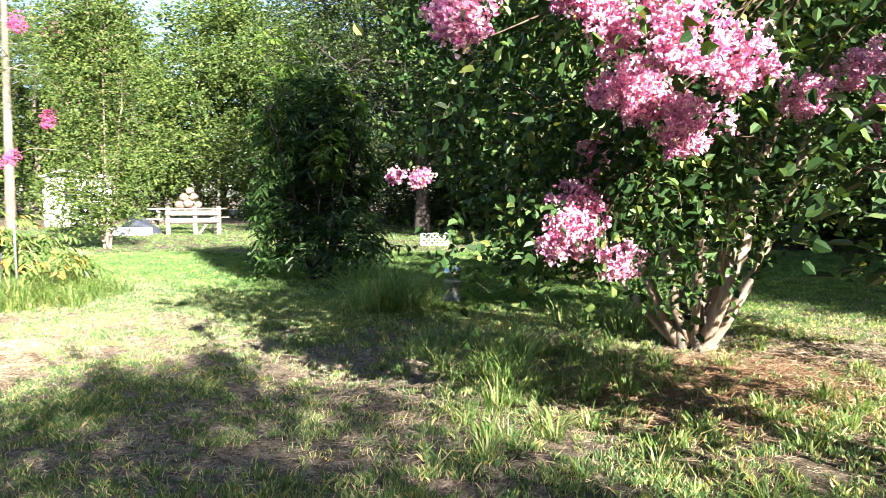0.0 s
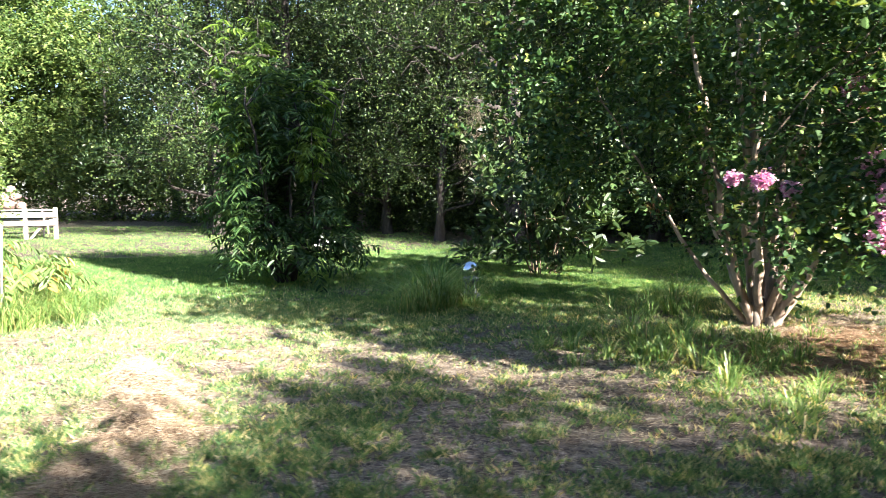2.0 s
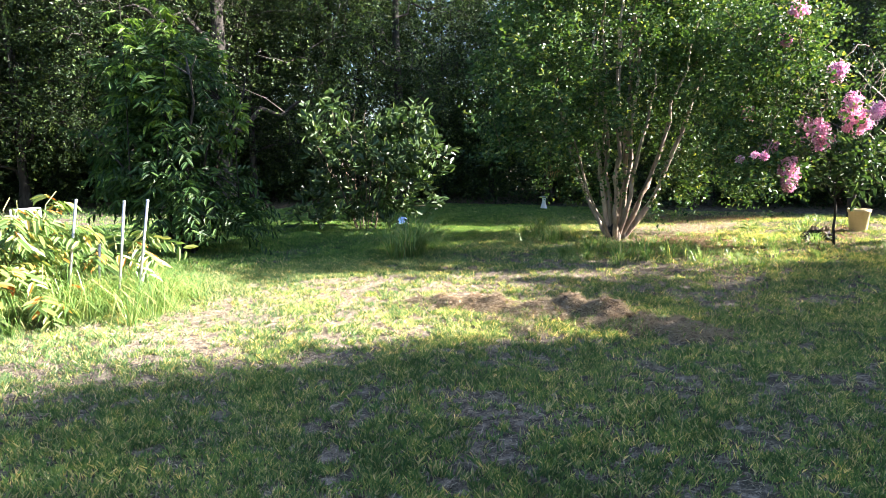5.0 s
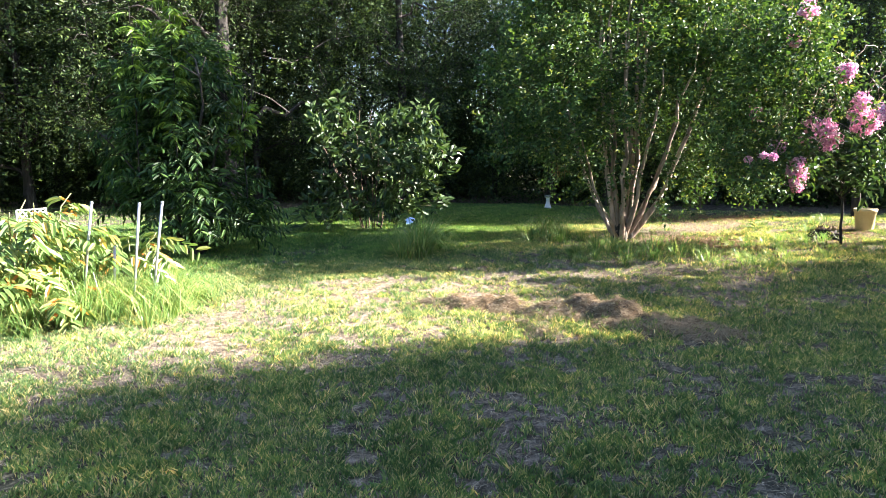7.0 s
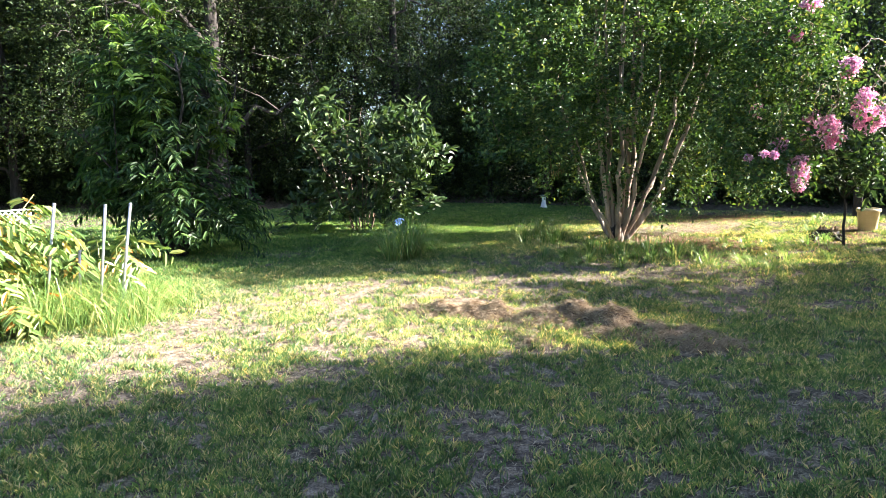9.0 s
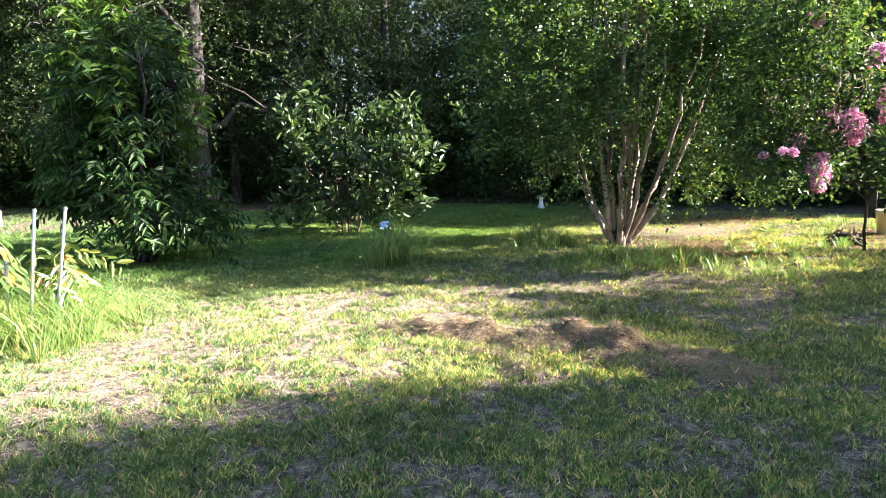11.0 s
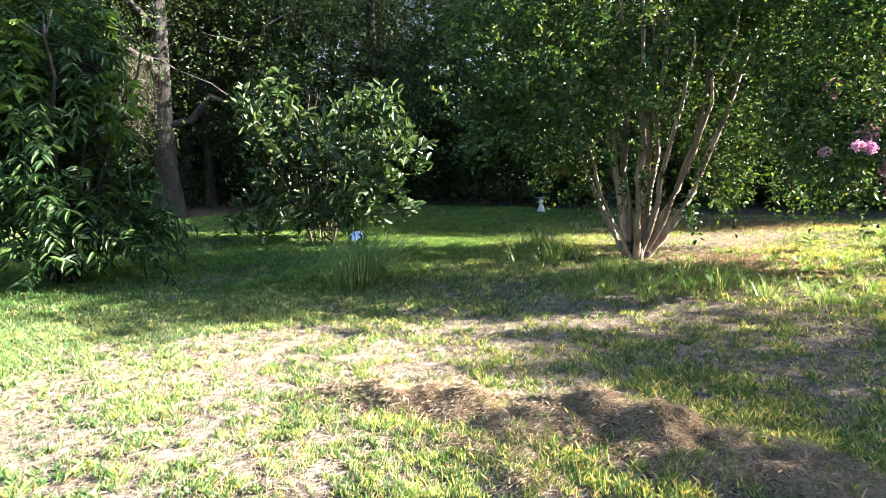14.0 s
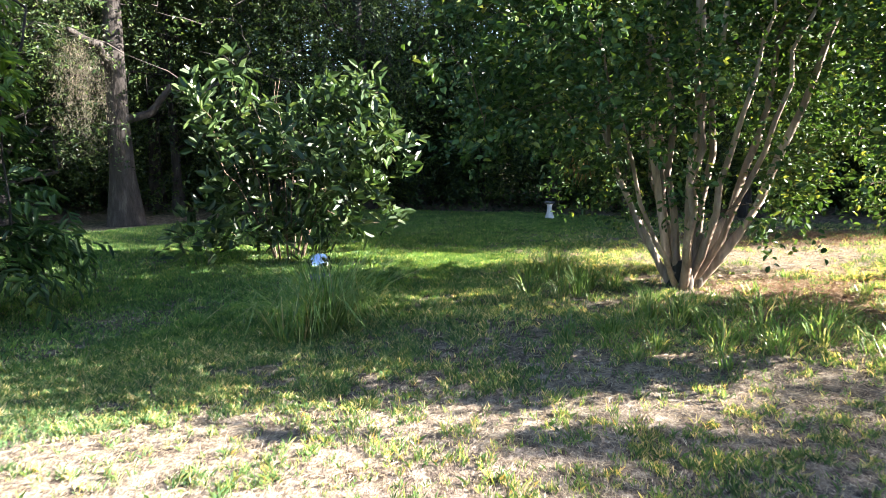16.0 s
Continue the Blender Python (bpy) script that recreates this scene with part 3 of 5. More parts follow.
# ---- trees and shrubs ----


def nearest_on(lines, p, low=0.25):
    """The point of the given limbs that lies best for a twig out to p."""
    best, at = 1e9, None
    for ln in lines:
        k = ln[int(len(ln) * low):]
        d = np.linalg.norm(k - p, axis=1) + 0.6 * np.maximum(0, k[:, 2] - p[2] + 0.05)
        i = int(np.argmin(d))
        if d[i] < best:
            best, at = d[i], k[i]
    return at


def leafy(rng, lines, centres, twig_r, twigs, per, leaf, ratio, length, spread, droop, fine=True, up_bias=0.5, out_from=None, fan=0.9, branch_wob=0.06):
    """Branches from the limbs to each centre (one bag) and leafy twigs round each centre (arrays)."""
    wood, tips, heads = Bag(), [], []
    grown = np.concatenate([ln[int(len(ln) * 0.3):] for ln in lines])
    gap = [np.linalg.norm(grown - c, axis=1).min() for c in centres]
    k, sides = (5, 4) if fine else (4, 3)
    for c in centres[np.argsort(gap)]:
        # each branch springs from the nearest limb or earlier branch
        d = np.linalg.norm(grown - c, axis=1) + 0.5 * np.maximum(0, grown[:, 2] - c[2] + 0.05)
        root = grown[int(np.argmin(d))]
        d = np.linalg.norm(c - root)
        ln = bend(root, c, rng, k, 0.08, branch_wob)
        grown = np.concatenate([grown, ln[k // 2:]])
        wood.add(*tube(ln, np.linspace(twig_r * (0.8 + 0.4 * d), twig_r * 0.45, k), sides))
        out = unit(c - (out_from if out_from is not None else root))
        h = unit(out[None] * 0.9 + rng.normal(0, 0.75, (twigs, 3)))
        tips.append(c + rng.normal(0, spread, (twigs, 3)))
        heads.append(h)
    v, f = sprays(rng, np.concatenate(tips), np.concatenate(heads), per, leaf, ratio, length, droop, fine, up_bias, fan)
    return wood, v, f


def panicle(rng, length, radius):
    """A cone of crinkled pink flowers: petals and stamens, hanging along -z from the origin."""
    n = int(2300 * length / 0.3)
    s = rng.uniform(0, 1, n) ** 0.8
    a = rng.uniform(0, 2 * np.pi, n)
    prof = radius * (np.sin(np.pi * np.clip(s * 0.85 + 0.12, 0, 1)) ** 0.7) * (1 + 0.25 * np.sin(a * 3 + s * 9))
    r = prof * rng.uniform(0.55, 1.08, n) ** 0.5
    p = np.stack([r * np.cos(a), r * np.sin(a), -s * length], 1)
    floret = rng.integers(0, max(12, n // 14), n)
    cent = p[: floret.max() + 1][floret]
    lobe = (rng.normal(0, 1, (9, 3)) * np.array([0.4, 0.4, 0.3]) * radius)[floret % 9]
    cent = cent * np.array([0.72, 0.72, 0.9]) + lobe
    p = cent + (p - p.mean(0)) * 0.03 + rng.normal(0, 0.009, (n, 3))
    out = unit(np.stack([np.cos(a), np.sin(a), rng.normal(-0.1, 0.5, n)], 1) + rng.normal(0, 0.6, (n, 3)))
    size = rng.uniform(0.009, 0.018, n)
    v, f = leaves(p, out, rng.normal(0, 1, (n, 3)), size, size * 1.0, 0.5, 0.4, True)
    k = n // 8
    q = cent[:k] + unit(cent[:k] * np.array([1, 1, 0.1])) * 0.008
    sv, sf = leaves(q, unit(cent[:k] + rng.normal(0, 0.03, (k, 3))), rng.normal(0, 1, (k, 3)), np.full(k, 0.011), np.full(k, 0.004), 0.2, 0.1, False)
    return v, f, sv, sf


def add_panicle(rng, tree, base, at, hang, length, radius, petal=M_PETAL):
    """One flower cluster part of a tree, at a world place, leaning along hang."""
    v, f, sv, sf = panicle(rng, length, radius)
    ob = part("flower_head", mesh_of("flower_head", v, f, petal), petal, tree)
    turn = Vector((0, 0, -1)).rotation_difference(Vector(hang).normalized())
    ob.matrix_local = Matrix.Translation(Vector(at) - Vector(base)) @ turn.to_matrix().to_4x4()
    st = part("stamen_tuft", mesh_of("stamen_tuft", sv, sf, M_ANTHER), M_ANTHER, ob, kind="stuff")
    return ob


def build_main_crape():
    rng = np.random.default_rng(101)
    bx, by = 1.84, 5.08
    base = np.array([bx, by, gz(bx, by) - 0.03])
    tree = thing("crape_myrtle", base, "large multi-stemmed crape myrtle with smooth tan stems and dense green leaves", "tree")
    lines = []
    n = 16
    for i in range(n):
        a = 2 * np.pi * i / n + rng.normal(0, 0.18)
        inner = i % 3 == 0
        r0 = rng.uniform(0.02, 0.09)
        r1 = rng.uniform(0.25, 0.55) if inner else rng.uniform(0.85, 1.35)
        top = rng.uniform(4.2, 5.4) if inner else rng.uniform(1.9, 3.4)
        c, s = math.cos(a), math.sin(a)
        t = np.linspace(0, 1, 14)
        rad = r0 + r1 * (0.4 * (1 - np.exp(-t * top / 0.8)) + 0.6 * t) + 0.2 * (not inner) * np.clip(t - 0.5, 0, 1) ** 1.5
        ln = np.stack([c * rad, s * rad, t * top], 1) + rng.normal(0, 0.028, (14, 3)) * np.sqrt(t)[:, None]
        lines.append(ln)
        thick = rng.uniform(0.017, 0.036)
        v, f = tube(ln, thick * (1.25 - 0.95 * t) * (1 + 0.3 * np.exp(-t * 14)), 9, 0.06, rng)
        part("stem", mesh_of("stem", v, f, M_CBARK, True), M_CBARK, tree)
    # burl where the stems join, and cut stubs
    t = np.linspace(0, 1, 6)
    v, f = tube(np.stack([0 * t, 0 * t, t * 0.3 - 0.03], 1), 0.135 - 0.05 * t, 14, 0.09, rng)
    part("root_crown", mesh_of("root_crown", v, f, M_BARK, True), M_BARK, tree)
    for a, r, h in ((-1.7, 0.12, 0.5), (-0.6, 0.13, 0.38), (-2.6, 0.12, 0.25)):
        d = np.array([math.cos(a) * r, math.sin(a) * r, 0])
        v, f = tube(bend(d, d * 1.4 + np.array([0, 0, h]), rng, 6, 0, 0.02), np.linspace(0.042, 0.032, 6), 9, 0.05, rng)
        part("cut_stem", mesh_of("cut_stem", v, f, M_PALE, True), M_PALE, tree)
    blobs = [((0, 0.1, 3.1), (1.75, 1.75, 1.5)), ((1.2, -0.9, 1.55), (0.9, 0.9, 0.75)), ((-1.0, 0.5, 1.7), (0.95, 0.95, 0.85)), ((0.9, 1.0, 1.6), (0.85, 0.85, 0.8)),
             ((-0.3, -1.3, 2.2), (0.8, 0.7, 0.7)), ((1.45, -1.2, 1.15), (0.75, 0.75, 0.5)), ((-1.4, 0.9, 1.35), (0.6, 0.65, 0.6)), ((-1.7, 0.7, 2.3), (0.65, 0.75, 0.7)), ((0.1, 0.2, 4.1), (1.3, 1.3, 0.9)), ((-0.3, 0.1, 4.9), (1.75, 1.6, 1.0)), ((-1.2, 0.2, 4.0), (0.9, 0.9, 0.8))]
    c = np.concatenate([in_shell(rng, 600, blobs, 0.5), in_shell(rng, 90, [((0.85, -0.95, 2.75), (0.8, 0.8, 0.75))], 0.3)])
    c = c[c[:, 2] > np.where(c[:, 0] < -0.3, 1.22, 0.62)]
    c = c[~((np.hypot(c[:, 0], c[:, 1]) < 0.45 + 0.3 * rng.random(len(c))) & (c[:, 2] < 1.55))]
    c = c[~((np.hypot(c[:, 0], c[:, 1]) < 0.72) & (c[:, 2] < 1.2))]
    a, r = rng.uniform(0, 2 * np.pi, 7), rng.uniform(0.35, 0.85, 7)
    c = np.concatenate([c, np.stack([r * np.cos(a), r * np.sin(a), rng.uniform(0.75, 1.3, 7)], 1)])
    wood, v, f = leafy(rng, lines, c, 0.0045, 14, 8, 0.058, 0.66, 0.24, 0.115, 0.15, True, 0.7, np.array([0, 0, 1.6]))
    # thin shoots low on the stems
    tips = np.concatenate([ln[rng.integers(4, 13, 18)] for ln in lines])
    tips = tips + rng.normal(0, 0.03, tips.shape)
    v2, f2 = sprays(rng, tips, unit(rng.normal(0, 1, tips.shape) + np.array([0, 0, 0.3])), 8, 0.05, 0.6, 0.26)
    bag = Bag()
    bag.add(v, f)
    bag.add(v2, f2)
    part("branchwork", wood.mesh("branchwork", M_TWIG), M_TWIG, tree, kind="stuff")
    part("crown", bag.mesh("crown", M_CRAPE, False), M_CRAPE, tree, kind="stuff")
    # a hanging bunch of dry brown seed stalks
    q = rng.normal(0, 0.05, (40, 3)) + np.array([-0.55, 0.75, 1.1])
    v, f = leaves(q, np.tile([[0, 0, -1.0]], (40, 1)) + rng.normal(0, 0.2, (40, 3)), rng.normal(0, 1, (40, 3)), rng.uniform(0.08, 0.22, 40), np.full(40, 0.008), 0.1, 0.0, False)
    part("seed_stalks", mesh_of("seed_stalks", v, f, M_SEED), M_SEED, tree, kind="stuff")


build_main_crape()


def build_pink_crape():
    rng = np.random.default_rng(102)
    bx, by = 2.75, 1.15
    base = np.array([bx, by, gz(bx, by) - 0.03])
    tree = thing("crape_myrtle", base, "crape myrtle in bloom with arching branches of pink flower clusters", "tree")
    # flower clusters: place, hanging direction, length, radius
    spec = [((0.66, 2.95, 1.45), (-0.2, 0.1, -1), 0.17, 0.08), ((0.60, 2.78, 1.22), (-0.5, 0.0, -0.7), 0.20, 0.10), ((0.50, 2.74, 1.17), (0.3, 0.1, -1), 0.16, 0.09),
            ((0.60, 2.76, 1.04), (-1.0, 0.0, -0.25), 0.22, 0.08), ((0.72, 2.78, 0.99), (-0.2, 0.1, -1), 0.13, 0.065), ((0.84, 2.46, 1.56), (-0.2, 0.1, -1), 0.22, 0.09),
            ((0.76, 2.50, 1.60), (-0.5, 0.1, -0.6), 0.18, 0.09), ((0.70, 2.54, 1.64), (-0.7, 0.0, -0.6), 0.18, 0.08), ((0.66, 2.20, 1.84), (-0.7, 0.1, -0.6), 0.26, 0.10), ((0.50, 2.20, 1.88), (-0.7, 0.0, -0.4), 0.16, 0.08),
            ((0.74, 2.08, 1.80), (-0.2, 0.1, -1), 0.24, 0.095), ((0.84, 2.12, 1.66), (0.3, 0.1, -0.8), 0.18, 0.08), ((0.97, 2.22, 1.68), (0.2, 0.0, -1), 0.14, 0.055), ((0.06, 1.98, 1.79), (-0.2, 0.1, -0.9), 0.18, 0.075),
            ((-0.07, 2.97, 1.30), (-0.6, 0.1, -0.5), 0.07, 0.025), ((-0.18, 3.05, 1.30), (-0.6, 0.1, -0.5), 0.05, 0.02), ((0.36, 3.25, 1.27), (-0.3, 0.1, -0.9), 0.07, 0.03), ((0.82, 3.23, 1.85), (-0.3, 0.1, -0.9), 0.15, 0.07),
            ((-0.06, 2.32, 2.16), (-0.5, 0.1, -0.7), 0.13, 0.06), ((-0.13, 2.72, 2.80), (-0.4, 0.1, -0.8), 0.17, 0.075), ((0.30, 2.85, 2.55), (-0.4, 0.1, -0.8), 0.13, 0.05),
            ((1.40, 2.70, 1.64), (-0.2, 0.1, -1), 0.15, 0.065), ((1.64, 2.70, 1.74), (-0.4, 0.1, -0.8), 0.16, 0.075), ((1.72, 2.75, 1.58), (0.0, 0.1, -1), 0.15, 0.07), ((0.62, 2.35, 2.22), (-0.4, 0.1, -0.8), 0.18, 0.08)]
    lines = []
    ends = [(0.85, 2.75, 2.15), (1.25, 2.95, 2.1), (1.8, 2.9, 1.9), (0.55, 2.1, 2.4), (2.9, 0.8, 3.2), (3.3, 1.3, 3.1), (2.1, 0.6, 2.9), (0.3, 2.8, 2.6)]
    for i, e in enumerate(ends):
        a = 2 * np.pi * i / len(ends)
        p = np.array([math.cos(a) * 0.05, math.sin(a) * 0.05, 0.0])
        q = np.array(e) - base
        mid = p * 2.5 + np.array([q[0] * 0.2, q[1] * 0.2, q[2] * 0.75])
        s = np.linspace(0, 1, 14)[:, None]
        ln = p * (1 - s) ** 2 + mid * 2 * s * (1 - s) + q * s ** 2 + rng.normal(0, 0.015, (14, 3)) * np.sqrt(s)
        lines.append(ln)
        v, f = tube(ln, 0.018 * (1.05 - s[:, 0]), 8, 0.04, rng)
        part("stem", mesh_of("stem", v, f, M_CBARK, True), M_CBARK, tree)
    wood = Bag()
    for at, hang, ln, r in spec:
        add_panicle(rng, tree, base, at, hang, ln, r)
        q = np.array(at) - base
        root = nearest_on(lines, q + np.array([0.3, -0.2, 0.3]), 0.5)
        wood.add(*tube(bend(root, q, rng, 7, 0.12, 0.04), np.linspace(0.006 if r > 0.03 else 0.004, 0.002, 7), 5))
        wood.add(*tube(np.stack([q, q + np.array(hang) * ln * 0.8]), np.array([0.004, 0.002]), 4))
    c = in_shell(rng, 270, [((-1.8, 1.85, 2.3), (0.95, 0.6, 0.6)), ((-2.3, 1.95, 2.6), (1.0, 0.6, 0.6)), ((0.0, 0.05, 2.6), (0.8, 0.7, 0.5)), ((0.3, -0.05, 1.75), (0.38, 0.38, 0.3)), ((-1.7, 2.15, 1.4), (0.6, 0.5, 0.5))], 0.3)
    c = np.concatenate([c, in_shell(rng, 85, [((-2.2, 2.05, 1.25), (0.7, 0.5, 0.45)), ((-1.75, 2.2, 1.75), (0.6, 0.5, 0.5))], 0.2)])
    near = np.array([s[0] for s in spec]) - base
    c = np.concatenate([c, near[rng.integers(0, 14, 26)] + rng.normal(0, 0.15, (26, 3)) + np.array([0.0, 0.2, 0.16])])
    c = np.concatenate([c, np.array([1.36, 2.05, 1.38]) - base + rng.normal(0, 0.1, (3, 3))])
    w2, v, f = leafy(rng, lines, c, 0.005, 9, 6, 0.05, 0.68, 0.2, 0.12, 0.2, True, 0.6)
    part("twigwork", wood.mesh("twigwork", M_TWIG), M_TWIG, tree, kind="stuff")
    part("branchwork", w2.mesh("branchwork", M_TWIG), M_TWIG, tree, kind="stuff")
    part("crown", mesh_of("crown", v, f, M_CRAPE), M_CRAPE, tree, kind="stuff")


build_pink_crape()


def build_young_crape():
    rng = np.random.default_rng(103)
    bx, by = -7.5, 15.6
    base = np.array([bx, by, gz(bx, by) - 0.02])
    tree = thing("crape_myrtle", base, "slender young crape myrtle with airy leaves and deep pink flower clusters", "tree")
    lines = []
    for i in range(5):
        a = 2 * np.pi * i / 5
        s = np.linspace(0, 1, 10)[:, None]
        q = np.array([math.cos(a) * rng.uniform(0.3, 0.8), math.sin(a) * rng.uniform(0.3, 0.8), rng.uniform(3.8, 5.4)])
        ln = np.array([[math.cos(a) * 0.06, math.sin(a) * 0.06, 0]]) + q * s + rng.normal(0, 0.04, (10, 3)) * s
        lines.append(ln)
        v, f = tube(ln, 0.024 * (1.1 - s[:, 0]), 7)
        part("stem", mesh_of("stem", v, f, M_CBARK, True), M_CBARK, tree)
    c = in_shell(rng, 540, [((0, 0, 3.6), (1.0, 1.0, 2.2)), ((-0.3, 0, 4.8), (0.9, 0.9, 1.2)), ((0.1, -0.2, 1.3), (0.8, 0.7, 1.0)), ((-0.6, -0.2, 1.2), (0.6, 0.5, 0.8))], 0.25)
    wood, v, f = leafy(rng, lines, c, 0.006, 8, 5, 0.075, 0.6, 0.25, 0.12, 0.15, True)
    part("branchwork", wood.mesh("branchwork", M_CBARK), M_CBARK, tree, kind="stuff")
    part("crown", mesh_of("crown", v, f, M_SUNNY), M_SUNNY, tree, kind="stuff")
    for at in ((-0.9, -0.3, 2.9), (-2.05, 0.1, 2.1), (-1.6, -0.1, 5.05), (-0.9, 0.1, 4.9)):
        add_panicle(rng, tree, base, base + np.array(at), (-0.7, 0, -0.4), 0.34, 0.17, M_PETAL_DEEP)
        w = bend(nearest_on(lines, np.array(at)), at, rng, 6, 0.08, 0.03)
        part("flower_stalk", mesh_of("flower_stalk", *tube(w, np.linspace(0.012, 0.006, 6), 5), M_CBARK, True), M_CBARK, tree)


build_young_crape()


def build_broad_shrub():
    """Evergreen shrub with broad glossy leaves behind the globe."""
    rng = np.random.default_rng(104)
    bx, by = 2.0, 9.65
    base = np.array([bx, by, gz(bx, by) - 0.02])
    tree = thing("magnolia_shrub", base, "dark evergreen shrub with broad glossy leaves on many thin stems", "shrub")
    lines = []
    for i in range(13):
        a = 2 * np.pi * i / 13 + rng.normal(0, 0.2)
        s = np.linspace(0, 1, 9)[:, None]
        r = rng.uniform(0.25, 0.95)
        q = np.array([math.cos(a) * r, math.sin(a) * r, rng.uniform(1.3, 2.3)])
        ln = np.array([[math.cos(a) * 0.17, math.sin(a) * 0.17, 0]]) + q * np.concatenate([s, s, s ** 0.85], 1) + rng.normal(0, 0.02, (9, 3)) * s
        lines.append(ln)
        v, f = tube(ln, rng.uniform(0.008, 0.014) * (1.1 - 0.8 * s[:, 0]), 6)
        part("stem", mesh_of("stem", v, f, M_TWIG, True), M_TWIG, tree)
    blobs = [((0, 0, 1.25), (0.95, 0.95, 0.85)), ((0.35, -0.5, 1.85), (0.5, 0.5, 0.4)), ((-0.45, 0.45, 1.85), (0.5, 0.5, 0.45)), ((0.55, -0.75, 0.95), (0.55, 0.5, 0.4)), ((-0.6, 0.4, 0.45), (0.8, 0.7, 0.3)), ((0.3, -0.4, 0.55), (0.7, 0.6, 0.3)), ((0.65, -0.8, 1.45), (0.4, 0.4, 0.35)), ((-0.25, -0.85, 1.1), (0.45, 0.45, 0.45))]
    c = in_shell(rng, 105, blobs, 0.3)
    c = c[c[:, 2] > 0.2]
    wood, v, f = leafy(rng, lines, c, 0.005, 4, 7, 0.165, 0.42, 0.18, 0.08, 0.10, True, 0.5, np.array([0, 0, -0.9]), 0.75)
    part("branchwork", wood.mesh("branchwork", M_TWIG), M_TWIG, tree, kind="stuff")
    part("crown", mesh_of("crown", v, f, M_BROAD), M_BROAD, tree, kind="stuff")


build_broad_shrub()


def pinnate(rng, root, head, n, leaf, ratio, length, sag=0.5):
    """Compound leaves: drooping stalk with paired long leaflets. root, head: arrays."""
    k = len(root)
    s = np.linspace(0.2, 1.0, n)[None, :, None]
    ln = (length * rng.uniform(0.7, 1.25, k))[:, None, None]
    pts = root[:, None] + head[:, None] * s * ln
    pts[..., 2] -= (sag * s ** 2 * ln)[..., 0] * 0.6
    tang = unit(head[:, None] - np.array([0, 0, 1.0]) * sag * s)
    side = unit(np.cross(tang, np.array([0, 0, 1.0]) + rng.normal(0, 0.25, (k, 1, 3))))
    sign = np.where(np.arange(n) % 2, 1, -1)[None, :, None]
    ax = tang * 0.55 + side * sign * 0.85 + np.array([0, 0, -0.35]) + rng.normal(0, 0.12, (k, n, 3))
    up = np.cross(side, tang) * 1.0 + rng.normal(0, 0.2, (k, n, 3))
    up = np.where(up[..., 2:] < 0, -up, up)
    size = leaf * rng.uniform(0.7, 1.2, k * n)
    return leaves(pts.reshape(-1, 3), ax.reshape(-1, 3), up.reshape(-1, 3), size, size * ratio, 0.2, 0.25, True)


def build_long_leaf_tree():
    """Bushy tree with long drooping compound leaves and upright leading shoots."""
    rng = np.random.default_rng(105)
    bx, by = -1.75, 9.9
    base = np.array([bx, by, gz(bx, by) - 0.02])
    tree = thing("bushy_tree", base, "bushy dark green tree with long drooping compound leaves to the ground", "tree")
    lines = []
    for i in range(9):
        a = 2 * np.pi * i / 9
        s = np.linspace(0, 1, 10)[:, None]
        r = rng.uniform(0.3, 1.0)
        q = np.array([math.cos(a) * r, math.sin(a) * r, rng.uniform(1.6, 2.6)])
        ln = np.array([[math.cos(a) * 0.1, math.sin(a) * 0.1, 0]]) + q * np.concatenate([s ** 1.2, s ** 1.2, s], 1) + rng.normal(0, 0.03, (10, 3)) * s
        lines.append(ln)
        v, f = tube(ln, rng.uniform(0.025, 0.04) * (1.1 - 0.9 * s[:, 0]), 7)
        part("stem", mesh_of("stem", v, f, M_BARK, True), M_BARK, tree)
    c = in_shell(rng, 230, [((-0.1, 0, 1.2), (0.68, 0.68, 1.05)), ((-0.1, 0.1, 2.15), (0.6, 0.6, 0.8)), ((-0.4, -0.5, 0.55), (0.4, 0.4, 0.4)), ((0.45, -0.5, 0.6), (0.45, 0.4, 0.4)), ((-0.1, 0.6, 1.4), (0.65, 0.6, 0.95))], 0.25)
    c = c[c[:, 2] > 0.2]
    wood, root, head = Bag(), [], []
    for p in c:
        r = nearest_on(lines, p, 0.1)
        wood.add(*tube(bend(r, p, rng, 4, 0.05), np.linspace(0.011, 0.004, 4), 4))
        out = unit(np.array([p[0], p[1], 0.35]))
        root.append(np.repeat(p[None], 6, 0) + rng.normal(0, 0.08, (6, 3)))
        head.append(unit(out[None] + rng.normal(0, 0.6, (6, 3))))
    # leading shoots above the crown, in paler new leaf
    shoot_root, shoot_head = [], []
    for x, y, z, h in ((-0.72, 0.1, 1.6, 1.85), (-0.30, -0.1, 1.7, 1.8), (-0.5, -0.35, 1.5, 1.0), (0.15, 0.2, 2.1, 0.8), (0.5, -0.2, 1.9, 0.8), (0.3, -0.7, 1.3, 0.8), (-0.1, 0.5, 2.0, 0.9)):
        wood.add(*tube(bend((x, y, z - 0.6), (x, y, z + h), rng, 6, 0, 0.01), np.linspace(0.010, 0.003, 6), 5))
        k = 30
        s = rng.uniform(0.1, 1, k)
        a = rng.uniform(0, 6.28, k)
        shoot_root.append(np.stack([np.full(k, x), np.full(k, y), z + s * h], 1))
        shoot_head.append(unit(np.stack([np.cos(a), np.sin(a), rng.uniform(0.0, 0.7, k)], 1)))
    v, f = pinnate(rng, np.concatenate(shoot_root), np.concatenate(shoot_head), 9, 0.13, 0.26, 0.22, 0.6)
    part("new_growth", mesh_of("new_growth", v, f, M_SHOOT), M_SHOOT, tree, kind="stuff")
    v, f = pinnate(rng, np.concatenate(root), np.concatenate(head), 8, 0.13, 0.27, 0.33, 0.6)
    part("branchwork", wood.mesh("branchwork", M_BARK), M_BARK, tree, kind="stuff")
